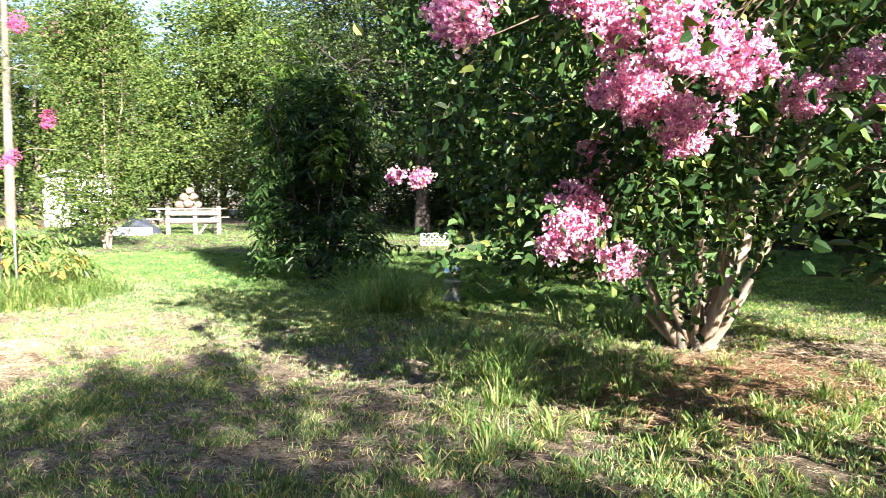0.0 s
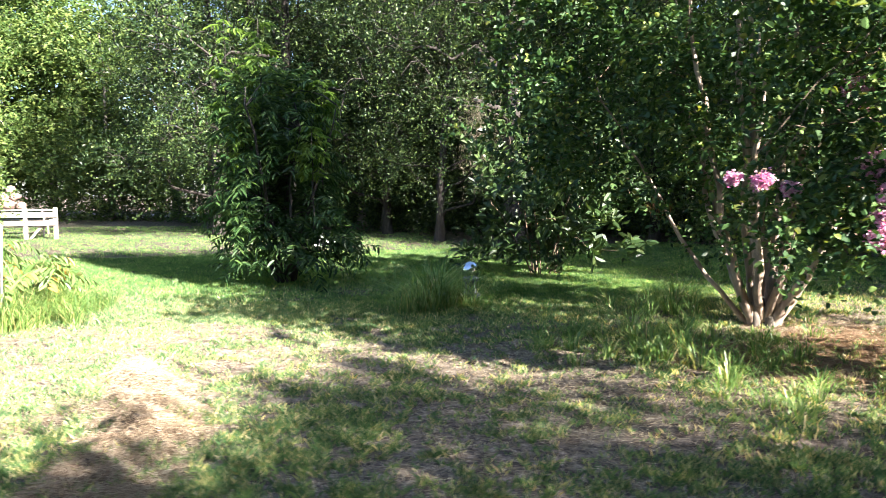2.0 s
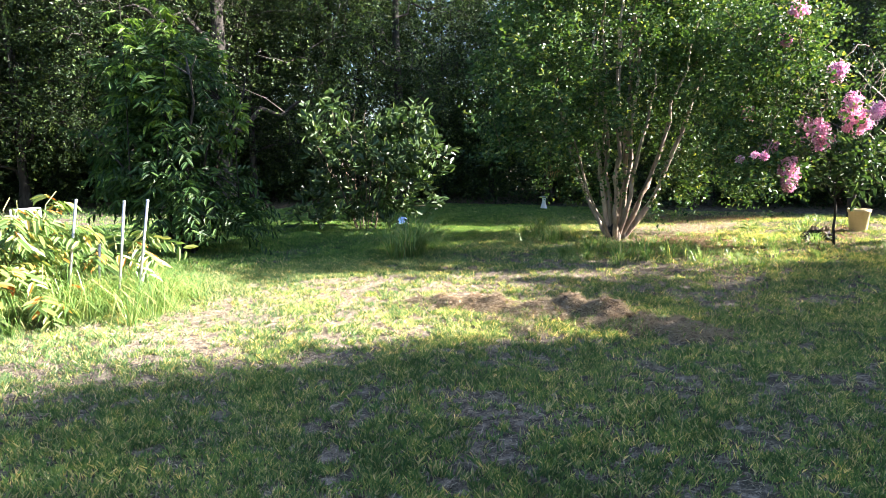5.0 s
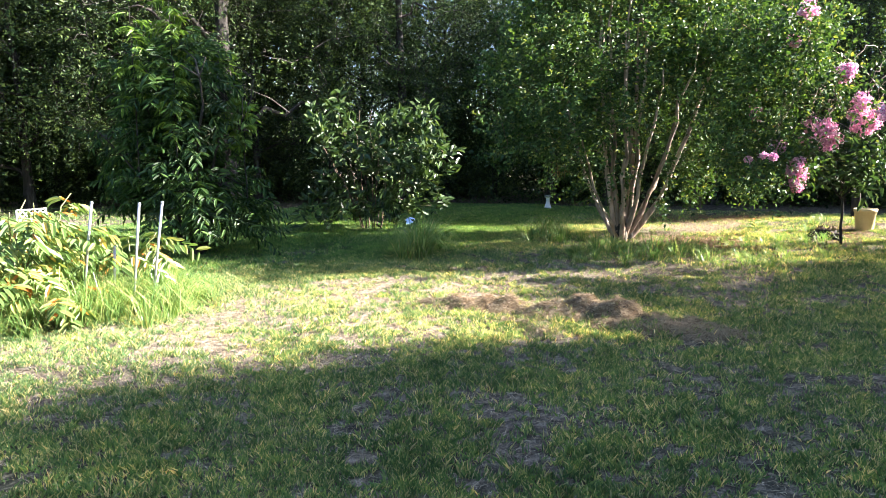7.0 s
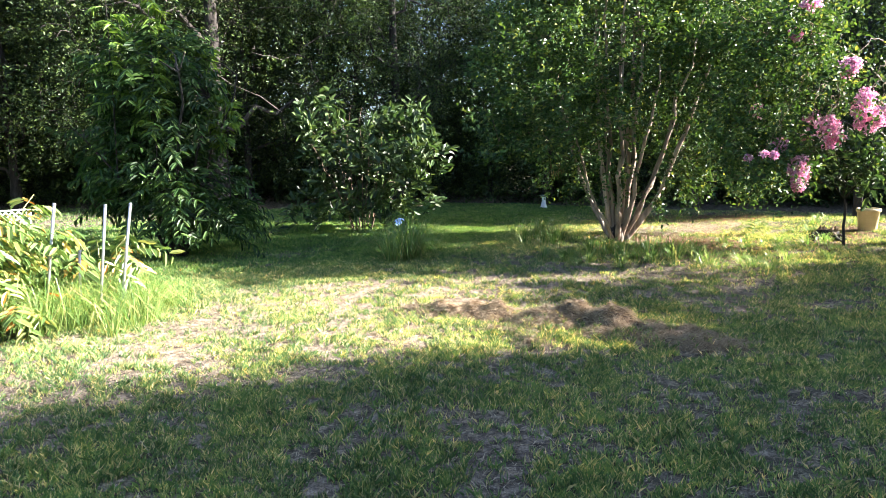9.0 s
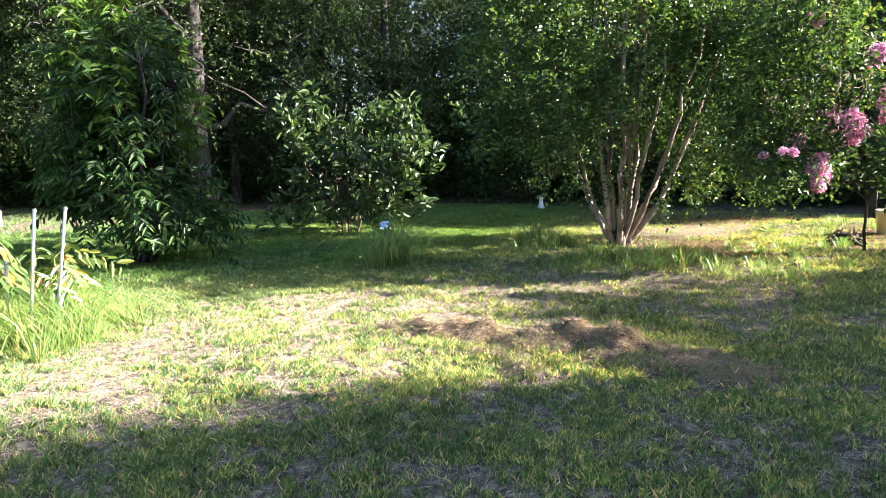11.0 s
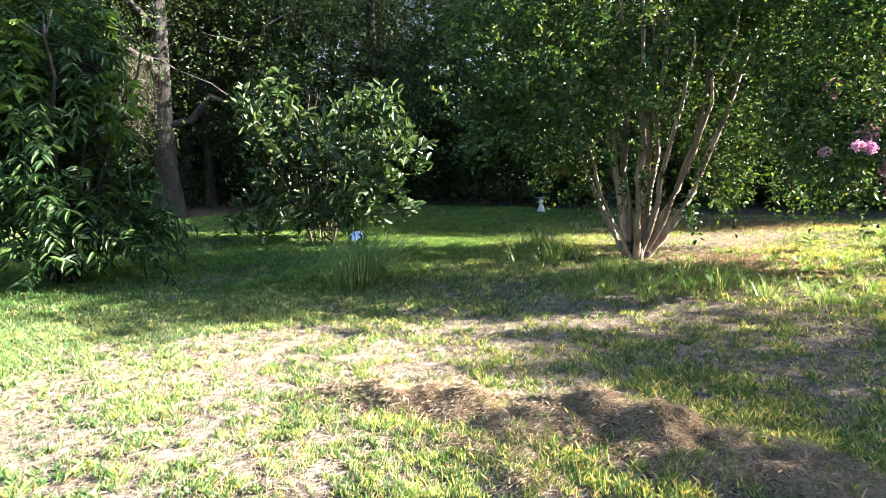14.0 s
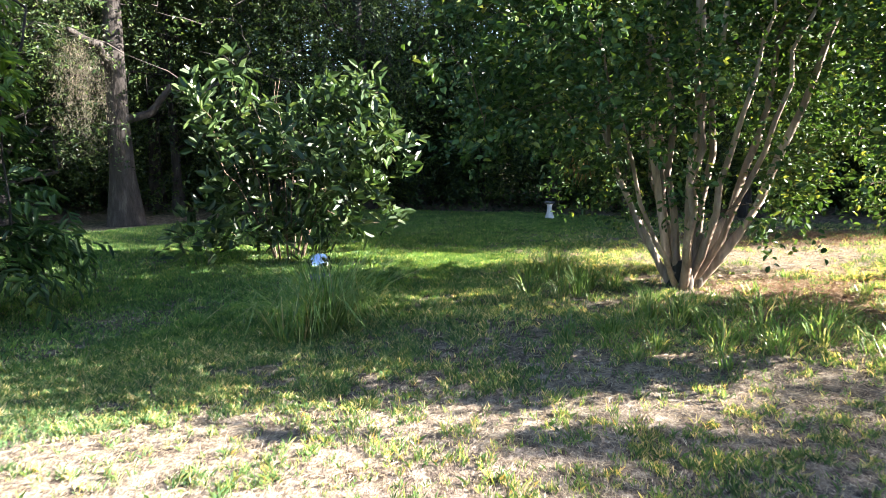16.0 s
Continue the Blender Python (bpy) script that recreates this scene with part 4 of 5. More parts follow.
    part("crown", mesh_of("crown", v, f, M_LONG), M_LONG, tree, kind="stuff")


build_long_leaf_tree()


def build_forest_tree(name, seed, height, width, low, material, bark, r0, clusters, leaf, label, trunk_lean=0.05, at=(0, 0, 0), moss=False, twigs=7):
    """A woodland tree: trunk, limbs, crown of many leafy sprays."""
    rng = np.random.default_rng(seed)
    tree = thing(name, at, label, "tree", "woodland trees")
    t = np.linspace(0, 1, 12)
    lean = rng.normal(0, trunk_lean, 2) * height
    ln = np.stack([lean[0] * t ** 1.5, lean[1] * t ** 1.5, t * height * 0.92], 1) + rng.normal(0, 0.05, (12, 3)) * t[:, None]
    v, f = tube(ln, r0 * (1.0 - 0.88 * t) * (1 + 0.55 * np.exp(-t * 30)), 10, 0.04, rng)
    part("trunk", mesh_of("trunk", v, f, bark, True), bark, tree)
    limbs = [ln]
    for i in range(11):
        s = rng.uniform(low * 0.9, 0.92)
        p = ln[int(s * 11)]
        a = i * 2.4 + rng.normal(0, 0.3)
        reach = width * 0.5 * rng.uniform(0.55, 0.95) * (1.15 - 0.6 * s)
        q = p + np.array([math.cos(a) * reach, math.sin(a) * reach, reach * rng.uniform(0.15, 0.7)])
        lb = bend(p, q, rng, 7, 0.1, 0.07)
        limbs.append(lb)
        v, f = tube(lb, np.linspace(r0 * 0.42 * (1.1 - s), 0.015, 7), 6)
        part("limb", mesh_of("limb", v, f, bark, True), bark, tree)
    mid = height * (low + 1) / 2
    blobs = [((lean[0] * 0.5, lean[1] * 0.5, mid), (width * 0.42, width * 0.42, height * (1 - low) * 0.5))]
    for lb in limbs[1:]:
        blobs.append((tuple(lb[-1]), (width * 0.2, width * 0.2, width * 0.14)))
    c = in_shell(rng, clusters, blobs, 0.4)
    wood, v, f = leafy(rng, limbs, c, 0.012, twigs, 7, leaf, 0.55, leaf * 4.5, width * 0.045, 0.15, False, 0.6, np.array([0, 0, mid * 0.8]))
    part("branchwork", wood.mesh("branchwork", M_BARK), M_BARK, tree, kind="stuff")
    part("crown", mesh_of("crown", v, f, material), material, tree, kind="stuff")
    if moss:
        q = []
        lb = bend((0, 0, 2.9), (-1.15, -0.5, 3.3), rng, 7, 0.05, 0.04)
        limbs.append(lb)
        part("limb", mesh_of("limb", *tube(lb, np.linspace(0.09, 0.04, 7), 7), bark, True), bark, tree)
        k = 2600
        drop = rng.uniform(0, 1, (k, 1)) ** 0.8
        strand = rng.integers(0, 60, k)
        q.append(np.array([-0.95, -0.4, 3.25]) + (rng.normal(0, 1, (60, 3)) * np.array([0.26, 0.2, 0.22]))[strand] + rng.normal(0, 0.035, (k, 3)) - np.array([0, 0, 1.0]) * drop * rng.uniform(0.6, 2.0, (60, 1))[strand])
        for lb in limbs[1:]:
            k = 500
            s = rng.uniform(0.2, 1, k)
            p = np.stack([np.interp(s, np.linspace(0, 1, 7), lb[:, j]) for j in range(3)], 1)
            clump = rng.integers(0, 9, k)
            q.append(p + np.array([0, 0, -0.1]) + rng.normal(0, 0.12, (9, 3))[clump] - np.array([0, 0, 1.0]) * (rng.uniform(0, 1.1, (k, 1)) * rng.uniform(0.3, 1.3, (9, 1))[clump]))
        q = np.concatenate(q)
        n = len(q)
        v, f = leaves(q, np.array([[0, 0, -1.0]]) + rng.normal(0, 0.6, (n, 3)), rng.normal(0, 1, (n, 3)), rng.uniform(0.05, 0.16, n), rng.uniform(0.003, 0.007, n), 0.2, 0.0, False)
        part("hanging_moss", mesh_of("hanging_moss", v, f, M_MOSS), M_MOSS, tree, "grey hanging moss")
    return tree


# shade trees behind the camera's start: x, y, width, height, turn
SHADE_ROW = [(2.95, -7.0, 0.7, 0.87, 40), (1.62, -7.0, 0.52, 1.01, 200), (-0.4, -7.0, 1.05, 1.02, 75),
             (-2.2, -7.0, 1.1, 1.04, 160), (-4.2, -7.0, 1.15, 1.09, 250), (-6.4, -6.6, 1.2, 1.08, 15), (-8.6, -6.2, 1.2, 1.08, 100), (-10.8, -5.4, 1.2, 1.1, 190),
             (0.2, -7.1, 0.9, 1.03, 280), (-1.2, -7.4, 1.1, 1.03, 330), (-3.4, -7.4, 1.1, 1.10, 20), (12.0, -1.9, 1.6, 1.3, 60), (15.0, -4.8, 1.7, 1.35, 200)]


def build_forest():
    rng = np.random.default_rng(200)
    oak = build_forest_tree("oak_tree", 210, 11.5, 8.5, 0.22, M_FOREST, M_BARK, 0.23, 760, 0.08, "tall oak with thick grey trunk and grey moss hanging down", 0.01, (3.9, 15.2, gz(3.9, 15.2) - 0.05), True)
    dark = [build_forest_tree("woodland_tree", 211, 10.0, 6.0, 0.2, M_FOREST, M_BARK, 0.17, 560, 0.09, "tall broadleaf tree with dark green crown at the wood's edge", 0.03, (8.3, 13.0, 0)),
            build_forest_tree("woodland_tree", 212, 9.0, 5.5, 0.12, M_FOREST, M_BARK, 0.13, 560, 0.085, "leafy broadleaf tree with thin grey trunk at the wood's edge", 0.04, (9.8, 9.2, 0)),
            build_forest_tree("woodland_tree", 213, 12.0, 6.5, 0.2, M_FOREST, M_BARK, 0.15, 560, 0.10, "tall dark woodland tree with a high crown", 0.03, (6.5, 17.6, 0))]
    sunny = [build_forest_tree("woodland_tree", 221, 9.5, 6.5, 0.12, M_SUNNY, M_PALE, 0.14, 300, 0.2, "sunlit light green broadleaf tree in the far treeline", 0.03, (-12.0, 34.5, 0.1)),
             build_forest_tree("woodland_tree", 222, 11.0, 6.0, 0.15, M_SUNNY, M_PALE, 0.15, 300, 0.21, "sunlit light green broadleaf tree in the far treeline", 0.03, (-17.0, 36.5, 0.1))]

    def put(src, x, y, k):
        m = pose(x, y, gz(x, y) - 0.08, 0, 0, rng.uniform(0, 360)) @ Matrix.Diagonal((k, k, k * rng.uniform(0.92, 1.1), 1))
        copy_thing(src, m)

    spots = [(10.5, 5.2), (11.0, 1.8), (16.0, -2.6), (12.6, 7.4), (11.2, 11.6), (9.6, 15.4), (5.2, 20.4), (2.2, 20.6), (0.4, 24.6), (-2.2, 28.5), (3.2, 25.0), (8.8, 19.5), (13.5, 3.4), (13.0, 10.5), (-0.6, 20.4), (6.4, 23.5), (15.5, 1.0), (0.0, 29.0), (19.0, -6.5), (15.5, 7.0)]
    for i, (x, y) in enumerate(spots):
        put(dark[i % 3], x, y, rng.uniform(0.85, 1.2) * (0.76 if x > 10 and y < 12 else 1.0))
    spots = [(-7.0, 33.5), (-9.8, 36.5), (-14.6, 33.5), (-20.2, 35.0), (-23.5, 38.0), (-18.0, 40.5), (-8.5, 41.0), (-12.5, 40.0), (-4.5, 35.5), (-26.5, 36.5), (-22.0, 43.0), (-30.0, 40.0)]
    for i, (x, y) in enumerate(spots):
        put(sunny[i % 2], x, y, rng.uniform(0.85, 1.25))
    for x, y, k in ((9.4, 5.4, 0.62), (6.1, 16.4, 0.72), (7.6, 15.0, 0.7), (10.0, 12.6, 0.6), (9.6, 7.6, 0.68)):
        put(dark[2], x, y, k)
    for x, y, k in ((2.7, 17.0, 0.85), (-2.6, 21.5, 1.1), (-2.8, 25.6, 1.0)):
        put(dark[1], x, y, k)
    for i in range(11):
        put(dark[1], 33 - 1.9 * i, -9 + 4.2 * i, 1.15)
    # the trunk's sunlit look comes from the paler bark colour
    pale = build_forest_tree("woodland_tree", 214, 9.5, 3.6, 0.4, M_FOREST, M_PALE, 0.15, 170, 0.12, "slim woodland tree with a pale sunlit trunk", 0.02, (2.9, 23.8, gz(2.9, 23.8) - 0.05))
    put(pale, 2.2, 24.6, 0.9)
    # the row behind the camera's start, whose shade lies on the lawn
    row = build_forest_tree("shade_tree", 231, 6.75, 3.4, 0.05, M_FOREST, M_BARK, 0.15, 760, 0.12, "dense leafy shade tree at the yard's edge", 0.005, (1.0, -7.0, gz(1.0, -7.0) - 0.05), twigs=7)

    def shade(x, y, wide, high, turn):
        copy_thing(row, pose(x, y, gz(x, y) - 0.08, 0, 0, turn) @ Matrix.Diagonal((wide, wide, high, 1)))

    for spot in SHADE_ROW:
        shade(*spot)
    airy = build_forest_tree("shade_tree", 233, 6.55, 2.5, 0.12, M_FOREST, M_BARK, 0.09, 205, 0.088, "slender airy tree with gaps in its crown", 0.01, (4.1, -7.0, gz(4.1, -7.0) - 0.05), twigs=14)
    for x, y, wide, high, turn in ((4.85, -7.1, 0.9, 1.03, 140), (5.85, -7.0, 0.85, 0.9, 250)):
        copy_thing(airy, pose(x, y, gz(x, y) - 0.08, 0, 0, turn) @ Matrix.Diagonal((wide, wide, high, 1)))
    for i, (x, y, k) in enumerate([(-16.5, 0.0, 0.9), (-18.0, 9.0, 0.9), (-19.0, 17.0, 0.9)]):
        put(dark[(i + 1) % 3], x, y, k)


build_forest()


def build_undergrowth():
    """Low dark growth along the wood's edge, and bushes before the far treeline."""
    rng = np.random.default_rng(230)
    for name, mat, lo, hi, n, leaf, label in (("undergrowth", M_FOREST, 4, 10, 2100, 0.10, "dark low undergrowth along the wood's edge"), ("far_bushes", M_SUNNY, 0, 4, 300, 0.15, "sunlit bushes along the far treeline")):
        pts = np.array(FOREST, float)
        seg = rng.uniform(1.7, 9.0, n) if lo else rng.uniform(0.0, 2.6, n)
        i = np.minimum(seg.astype(int), len(pts) - 2)
        p = pts[i] + (pts[i + 1] - pts[i]) * (seg - i)[:, None]
        d = unit(pts[i + 1] - pts[i])
        out = np.stack([-d[:, 1], d[:, 0]], 1)
        back = np.where(rng.random(n) < 0.3, 14.0, 6.0) if lo else np.full(n, 3.2)
        p = p + out * (rng.uniform(0.0, 1.0, n) * back)[:, None]
        h = (rng.uniform(0.1, 1.0, n) ** 1.5) * (2.6 if lo else 3.6)
        c = np.stack([p[:, 0], p[:, 1], ground_z(p[:, 0], p[:, 1]) + h], 1)
        if lo:
            # a thicket that closes the gap between the trunks
            tx, ty = rng.normal(16.8, 1.2, 240), rng.normal(13.3, 2.4, 240)
            c = np.concatenate([c, np.stack([tx, ty, ground_z(tx, ty) + rng.uniform(0.1, 1.7, 240)], 1)])
            n = len(c)
        k = 12
        tips = np.repeat(c, k, 0) + rng.normal(0, 0.3 if lo else 0.5, (n * k, 3))
        tips[:, 2] = np.maximum(tips[:, 2], 0.05)
        head = unit(rng.normal(0, 0.7, (n * k, 3)) + np.array([0, 0, 0.5]))
        v, f = sprays(rng, tips, head, 7, leaf, 0.55, leaf * 4, 0.15, False)
        tagged(new(name, mesh_of(name, v, f, mat)), label, "bushes", kind="stuff")


build_undergrowth()


def build_deep_wood():
    """The leafy depth of the wood behind its first trees."""
    rng = np.random.default_rng(235)
    pts = np.array(FOREST, float)
    n = 5400
    seg = np.where(rng.random(n) < 0.45, rng.uniform(2.0, 4.6, n), rng.uniform(2.0, 8.99, n))
    i = seg.astype(int)
    d = unit(pts[i + 1] - pts[i])
    p = pts[i] + (pts[i + 1] - pts[i]) * (seg - i)[:, None] + np.stack([-d[:, 1], d[:, 0]], 1) * rng.uniform(4.0, 8.5, n)[:, None]
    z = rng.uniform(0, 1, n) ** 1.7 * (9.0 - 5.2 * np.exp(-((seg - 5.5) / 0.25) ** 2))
    c = np.stack([p[:, 0], p[:, 1], z], 1)
    k = 4
    tips = np.repeat(c, k, 0) + rng.normal(0, 0.6, (n * k, 3))
    head = unit(rng.normal(0, 0.7, (n * k, 3)) + np.array([0, 0, 0.3]))
    v, f = sprays(rng, tips, head, 9, 0.21, 0.6, 0.9, 0.15, False)
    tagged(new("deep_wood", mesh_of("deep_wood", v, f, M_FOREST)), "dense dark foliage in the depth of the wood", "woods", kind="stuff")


build_deep_wood()


def build_pine():
    rng = np.random.default_rng(240)
    bx, by = -15.2, 24.6
    tree = thing("pine_tree", (bx, by, gz(bx, by) - 0.05), "tall pine with bare pale trunk and high needle tufts", "tree")
    t = np.linspace(0, 1, 12)
    ln = np.stack([0.25 * t, 0 * t, t * 14], 1)
    v, f = tube(ln, 0.17 * (1.05 - 0.8 * t), 10, 0.05, rng)
    part("trunk", mesh_of("trunk", v, f, M_PALE, True), M_PALE, tree)
    wood = Bag()
    tips, heads = [], []
    for i in range(46):
        z = rng.uniform(5.0, 13.6)
        a = rng.uniform(0, 6.28)
        r = rng.uniform(0.8, 2.6) * (1.2 - z / 18)
        p, q = np.array([0.2, 0, z]), np.array([0.2 + math.cos(a) * r, math.sin(a) * r, z + rng.uniform(-0.3, 0.5)])
        wood.add(*tube(bend(p, q, rng, 5, 0.06), np.linspace(0.025, 0.008, 5), 5))
        k = 34
        tips.append(q + rng.normal(0, 0.28, (k, 3)))
        heads.append(unit(rng.normal(0, 1, (k, 3)) + unit(q - p) * 0.6))
    tips, heads = np.concatenate(tips), np.concatenate(heads)
    v, f = sprays(rng, tips, heads, 9, 0.22, 0.05, 0.12, 0.05, False, 0.2, 0.7)
    part("limbwork", wood.mesh("limbwork", M_PALE), M_PALE, tree, kind="stuff")
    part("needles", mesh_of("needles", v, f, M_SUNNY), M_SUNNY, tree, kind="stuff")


build_pine()

# ---- garden things ----


def lathe(profile, sides=28):
    """A turned solid from (radius, height) pairs."""
    bm = bmesh.new()
    rings = []
    for r, z in profile:
        rings.append([bm.verts.new((r * math.cos(2 * math.pi * i / sides), r * math.sin(2 * math.pi * i / sides), z)) for i in range(sides)])
    for a, b in zip(rings, rings[1:]):
        for i in range(sides):
            fc = bm.faces.new((a[i], a[(i + 1) % sides], b[(i + 1) % sides], b[i]))
            fc.smooth = True
    bm.faces.new(rings[0][::-1])
    bm.faces.new(rings[-1])
    return bm


def slab(sx, sy, sz, at=(0, 0, 0), bevel=0.006, turn=(0, 0, 0)):
    """A board or block with eased edges."""
    bm = bmesh.new()
    bmesh.ops.create_cube(bm, size=1.0, matrix=pose(*at, *turn) @ Matrix.Diagonal((sx, sy, sz, 1)))
    bmesh.ops.bevel(bm, geom=bm.edges[:], offset=bevel, segments=2, affect="EDGES", profile=0.5)
    return bm


def build_globe():
    x, y = 0.1, 7.62
    g = thing("gazing_globe", (x, y, gz(x, y)), "blue-silver mirrored gazing globe on a small grey concrete pedestal", "garden ornament")
    prof = [(0.12, -0.03), (0.125, 0.03), (0.115, 0.05), (0.075, 0.08), (0.06, 0.13), (0.065, 0.18), (0.09, 0.215), (0.098, 0.235), (0.085, 0.245)]
    part("pedestal", lathe(prof), M_CONCRETE, g, "grey concrete pedestal")
    bm = bmesh.new()
    bmesh.ops.create_uvsphere(bm, u_segments=40, v_segments=24, radius=0.105, matrix=pose(0, 0, 0.325))
    for fc in bm.faces:
        fc.smooth = True
    part("globe", bm, M_GLOBE, g, "blue-silver mirrored glass ball")


build_globe()


def build_bird_bath():
    x, y = 7.85, 8.56
    b = thing("bird_bath", (x, y, gz(x, y)), "white bird bath with a flared pedestal and dark dish", "bird bath")
    part("pedestal", lathe([(0.085, -0.03), (0.088, 0.02), (0.078, 0.04), (0.058, 0.10), (0.042, 0.18), (0.045, 0.24), (0.06, 0.262)], 20), M_WHITE, b)
    part("dish", lathe([(0.045, 0.258), (0.085, 0.275), (0.105, 0.30), (0.10, 0.307), (0.075, 0.29), (0.02, 0.284)], 24), M_CONCRETE, b, "grey shallow dish")


build_bird_bath()


def build_lattice():
    x, y = -0.2, 16.4
    l = thing("lattice_panel", (x, y, gz(x, y)), "small white diagonal lattice panel standing on the ground", "lattice", turn=4)
    w, h = 0.62, 0.28
    for s in (-1, 1):
        for i in range(-3, 11):
            # each slat runs across the panel at 45 degrees, cut to its outline
            x0 = -w / 2 + i * 0.125
            a, b = (x0, 0.0), (x0 + s * h, h)
            pts = []
            for k in range(21):
                px, pz = a[0] + (b[0] - a[0]) * k / 20, a[1] + (b[1] - a[1]) * k / 20
                if -w / 2 <= px <= w / 2:
                    pts.append((px, pz))
            if len(pts) < 3:
                continue
            (ax, az), (bx, bz) = pts[0], pts[-1]
            ln = math.hypot(bx - ax, bz - az)
            ang = math.degrees(math.atan2(bz - az, bx - ax))
            part("slat", slab(ln, 0.008, 0.022, ((ax + bx) / 2, 0.005 * s, (az + bz) / 2), 0.002, (0, -ang, 0)), M_WHITE, l)
    for at, sx, sz in (((0, 0, 0.0), w, 0.025), ((0, 0, h), w, 0.025), ((-w / 2, 0, h / 2), 0.025, h), ((w / 2, 0, h / 2), 0.025, h)):
        part("rail", slab(sx, 0.026, sz, at, 0.003), M_WHITE, l)


build_lattice()


def build_stakes():
    """Metal stakes leaning in the flower bed: foot, head."""
    for x, y, tx, ty, h in ((-4.47, 7.29, -4.40, 7.17, 0.95), (-4.65, 7.29, -4.595, 7.20, 0.95), (-4.92, 7.54, -4.85, 7.43, 0.97), (-4.72, 7.42, -4.70, 7.40, 0.6)):
        z = gz(x, y)
        s = thing("garden_stake", (x, y, z), "thin leaning grey metal stake in an overgrown flower bed", "stake", "flower bed stakes")
        v, f = tube(np.array([[0, 0, -0.1], [0, 0, 0.0], [(tx - x) * 0.5, (ty - y) * 0.5, h * 0.48], [tx - x, ty - y, h - z]]), np.array([0.010, 0.011, 0.011, 0.011]), 10)
        part("tube", mesh_of("tube", v, f, M_STAKE, True), M_STAKE, s)
        v, f = tube(np.array([[tx - x, ty - y, h - z - 0.012], [tx - x, ty - y, h - z + 0.008]]), np.array([0.0125, 0.0115]), 10)
        part("cap", mesh_of("cap", v, f, M_STAKE, True), M_STAKE, s)


build_stakes()


def build_bed_plant(x, y, seed, height, stems, reach, label):
    """Leafy garden plant: stems with drooping compound leaves, some yellowing."""
    rng = np.random.default_rng(seed)
    z = gz(x, y)
    p = thing("bed_plant", (x, y, z), label, "plant", "flower bed plants")
    bag, root, head = Bag(), [], []
    for i in range(stems):
        a = 2 * np.pi * i / stems + rng.normal(0, 0.3)
        q = np.array([math.cos(a) * reach, math.sin(a) * reach, height * rng.uniform(0.6, 1.0)]) * rng.uniform(0.7, 1.05)
        ln = bend((0, 0, -0.02), q, rng, 7, 0.12, 0.03)
        bag.add(*tube(ln, np.linspace(0.009, 0.004, 7), 5))
        for k in range(5):
            s = rng.uniform(0.45, 1.0)
            root.append(np.array([np.interp(s, np.linspace(0, 1, 7), ln[:, j]) for j in range(3)]))
            b = a + rng.normal(0, 0.8)
            head.append(np.array([math.cos(b), math.sin(b), rng.uniform(-0.1, 0.5)]))
    v, f = pinnate(rng, np.array(root), unit(np.array(head)), 11, 0.12, 0.3, 0.34, 0.55)
    part("stems", bag.mesh("stems", M_GREENSTEM), M_GREENSTEM, p, kind="stuff")
    part("foliage", mesh_of("foliage", v, f, M_BED), M_BED, p, kind="stuff")


for x, y, s, h, n, r in ((-4.35, 7.7, 301, 0.8, 6, 0.3), (-5.2, 7.8, 302, 0.98, 8, 0.4), (-5.6, 7.8, 303, 0.7, 7, 0.42), (-5.9, 8.25, 304, 0.95, 7, 0.45), (-6.4, 8.0, 305, 0.95, 7, 0.45), (-5.2, 7.55, 306, 0.42, 5, 0.3), (-5.4, 7.75, 308, 1.08, 6, 0.3), (-5.0, 8.3, 307, 0.85, 5, 0.35)):
    build_bed_plant(x, y, s, h, n, r, "garden plant with drooping compound leaves turning yellow and orange")


def build_sapling():
    rng = np.random.default_rng(310)
    x, y = 2.05, 2.3
    s = thing("sapling", (x, y, gz(x, y) - 0.02), "young tree with a thin grey stem and broad light green leaves", "tree")
    trunk = bend((0, 0, 0), (0.0, 0.02, 0.62), rng, 6, 0, 0.015)
    part("trunk", mesh_of("trunk", *tube(trunk, np.linspace(0.018, 0.014, 6), 8), M_BARK, True), M_BARK, s)
    lines = [trunk]
    for q in ((-0.3, 0.1, 1.1), (0.28, -0.1, 1.15), (0.02, 0.05, 1.55), (-0.1, -0.3, 1.2), (0.3, 0.3, 1.0), (0.5, -0.3, 1.3)):
        ln = bend(trunk[-1], q, rng, 6, -0.05, 0.03)
        lines.append(ln)
        part("branch", mesh_of("branch", *tube(ln, np.linspace(0.012, 0.005, 6), 6), M_BARK, True), M_BARK, s)
    c = in_shell(rng, 50, [((0.0, 0.0, 1.1), (0.62, 0.6, 0.34))], 0.3)
    wood, v, f = leafy(rng, lines[1:], c, 0.004, 4, 5, 0.11, 0.45, 0.2, 0.08, 0.35, True, 0.8)
    part("twigwork", wood.mesh("twigwork", M_TWIG), M_TWIG, s, kind="stuff")
    part("foliage", mesh_of("foliage", v, f, M_BROAD), M_BROAD, s, kind="stuff")


build_sapling()


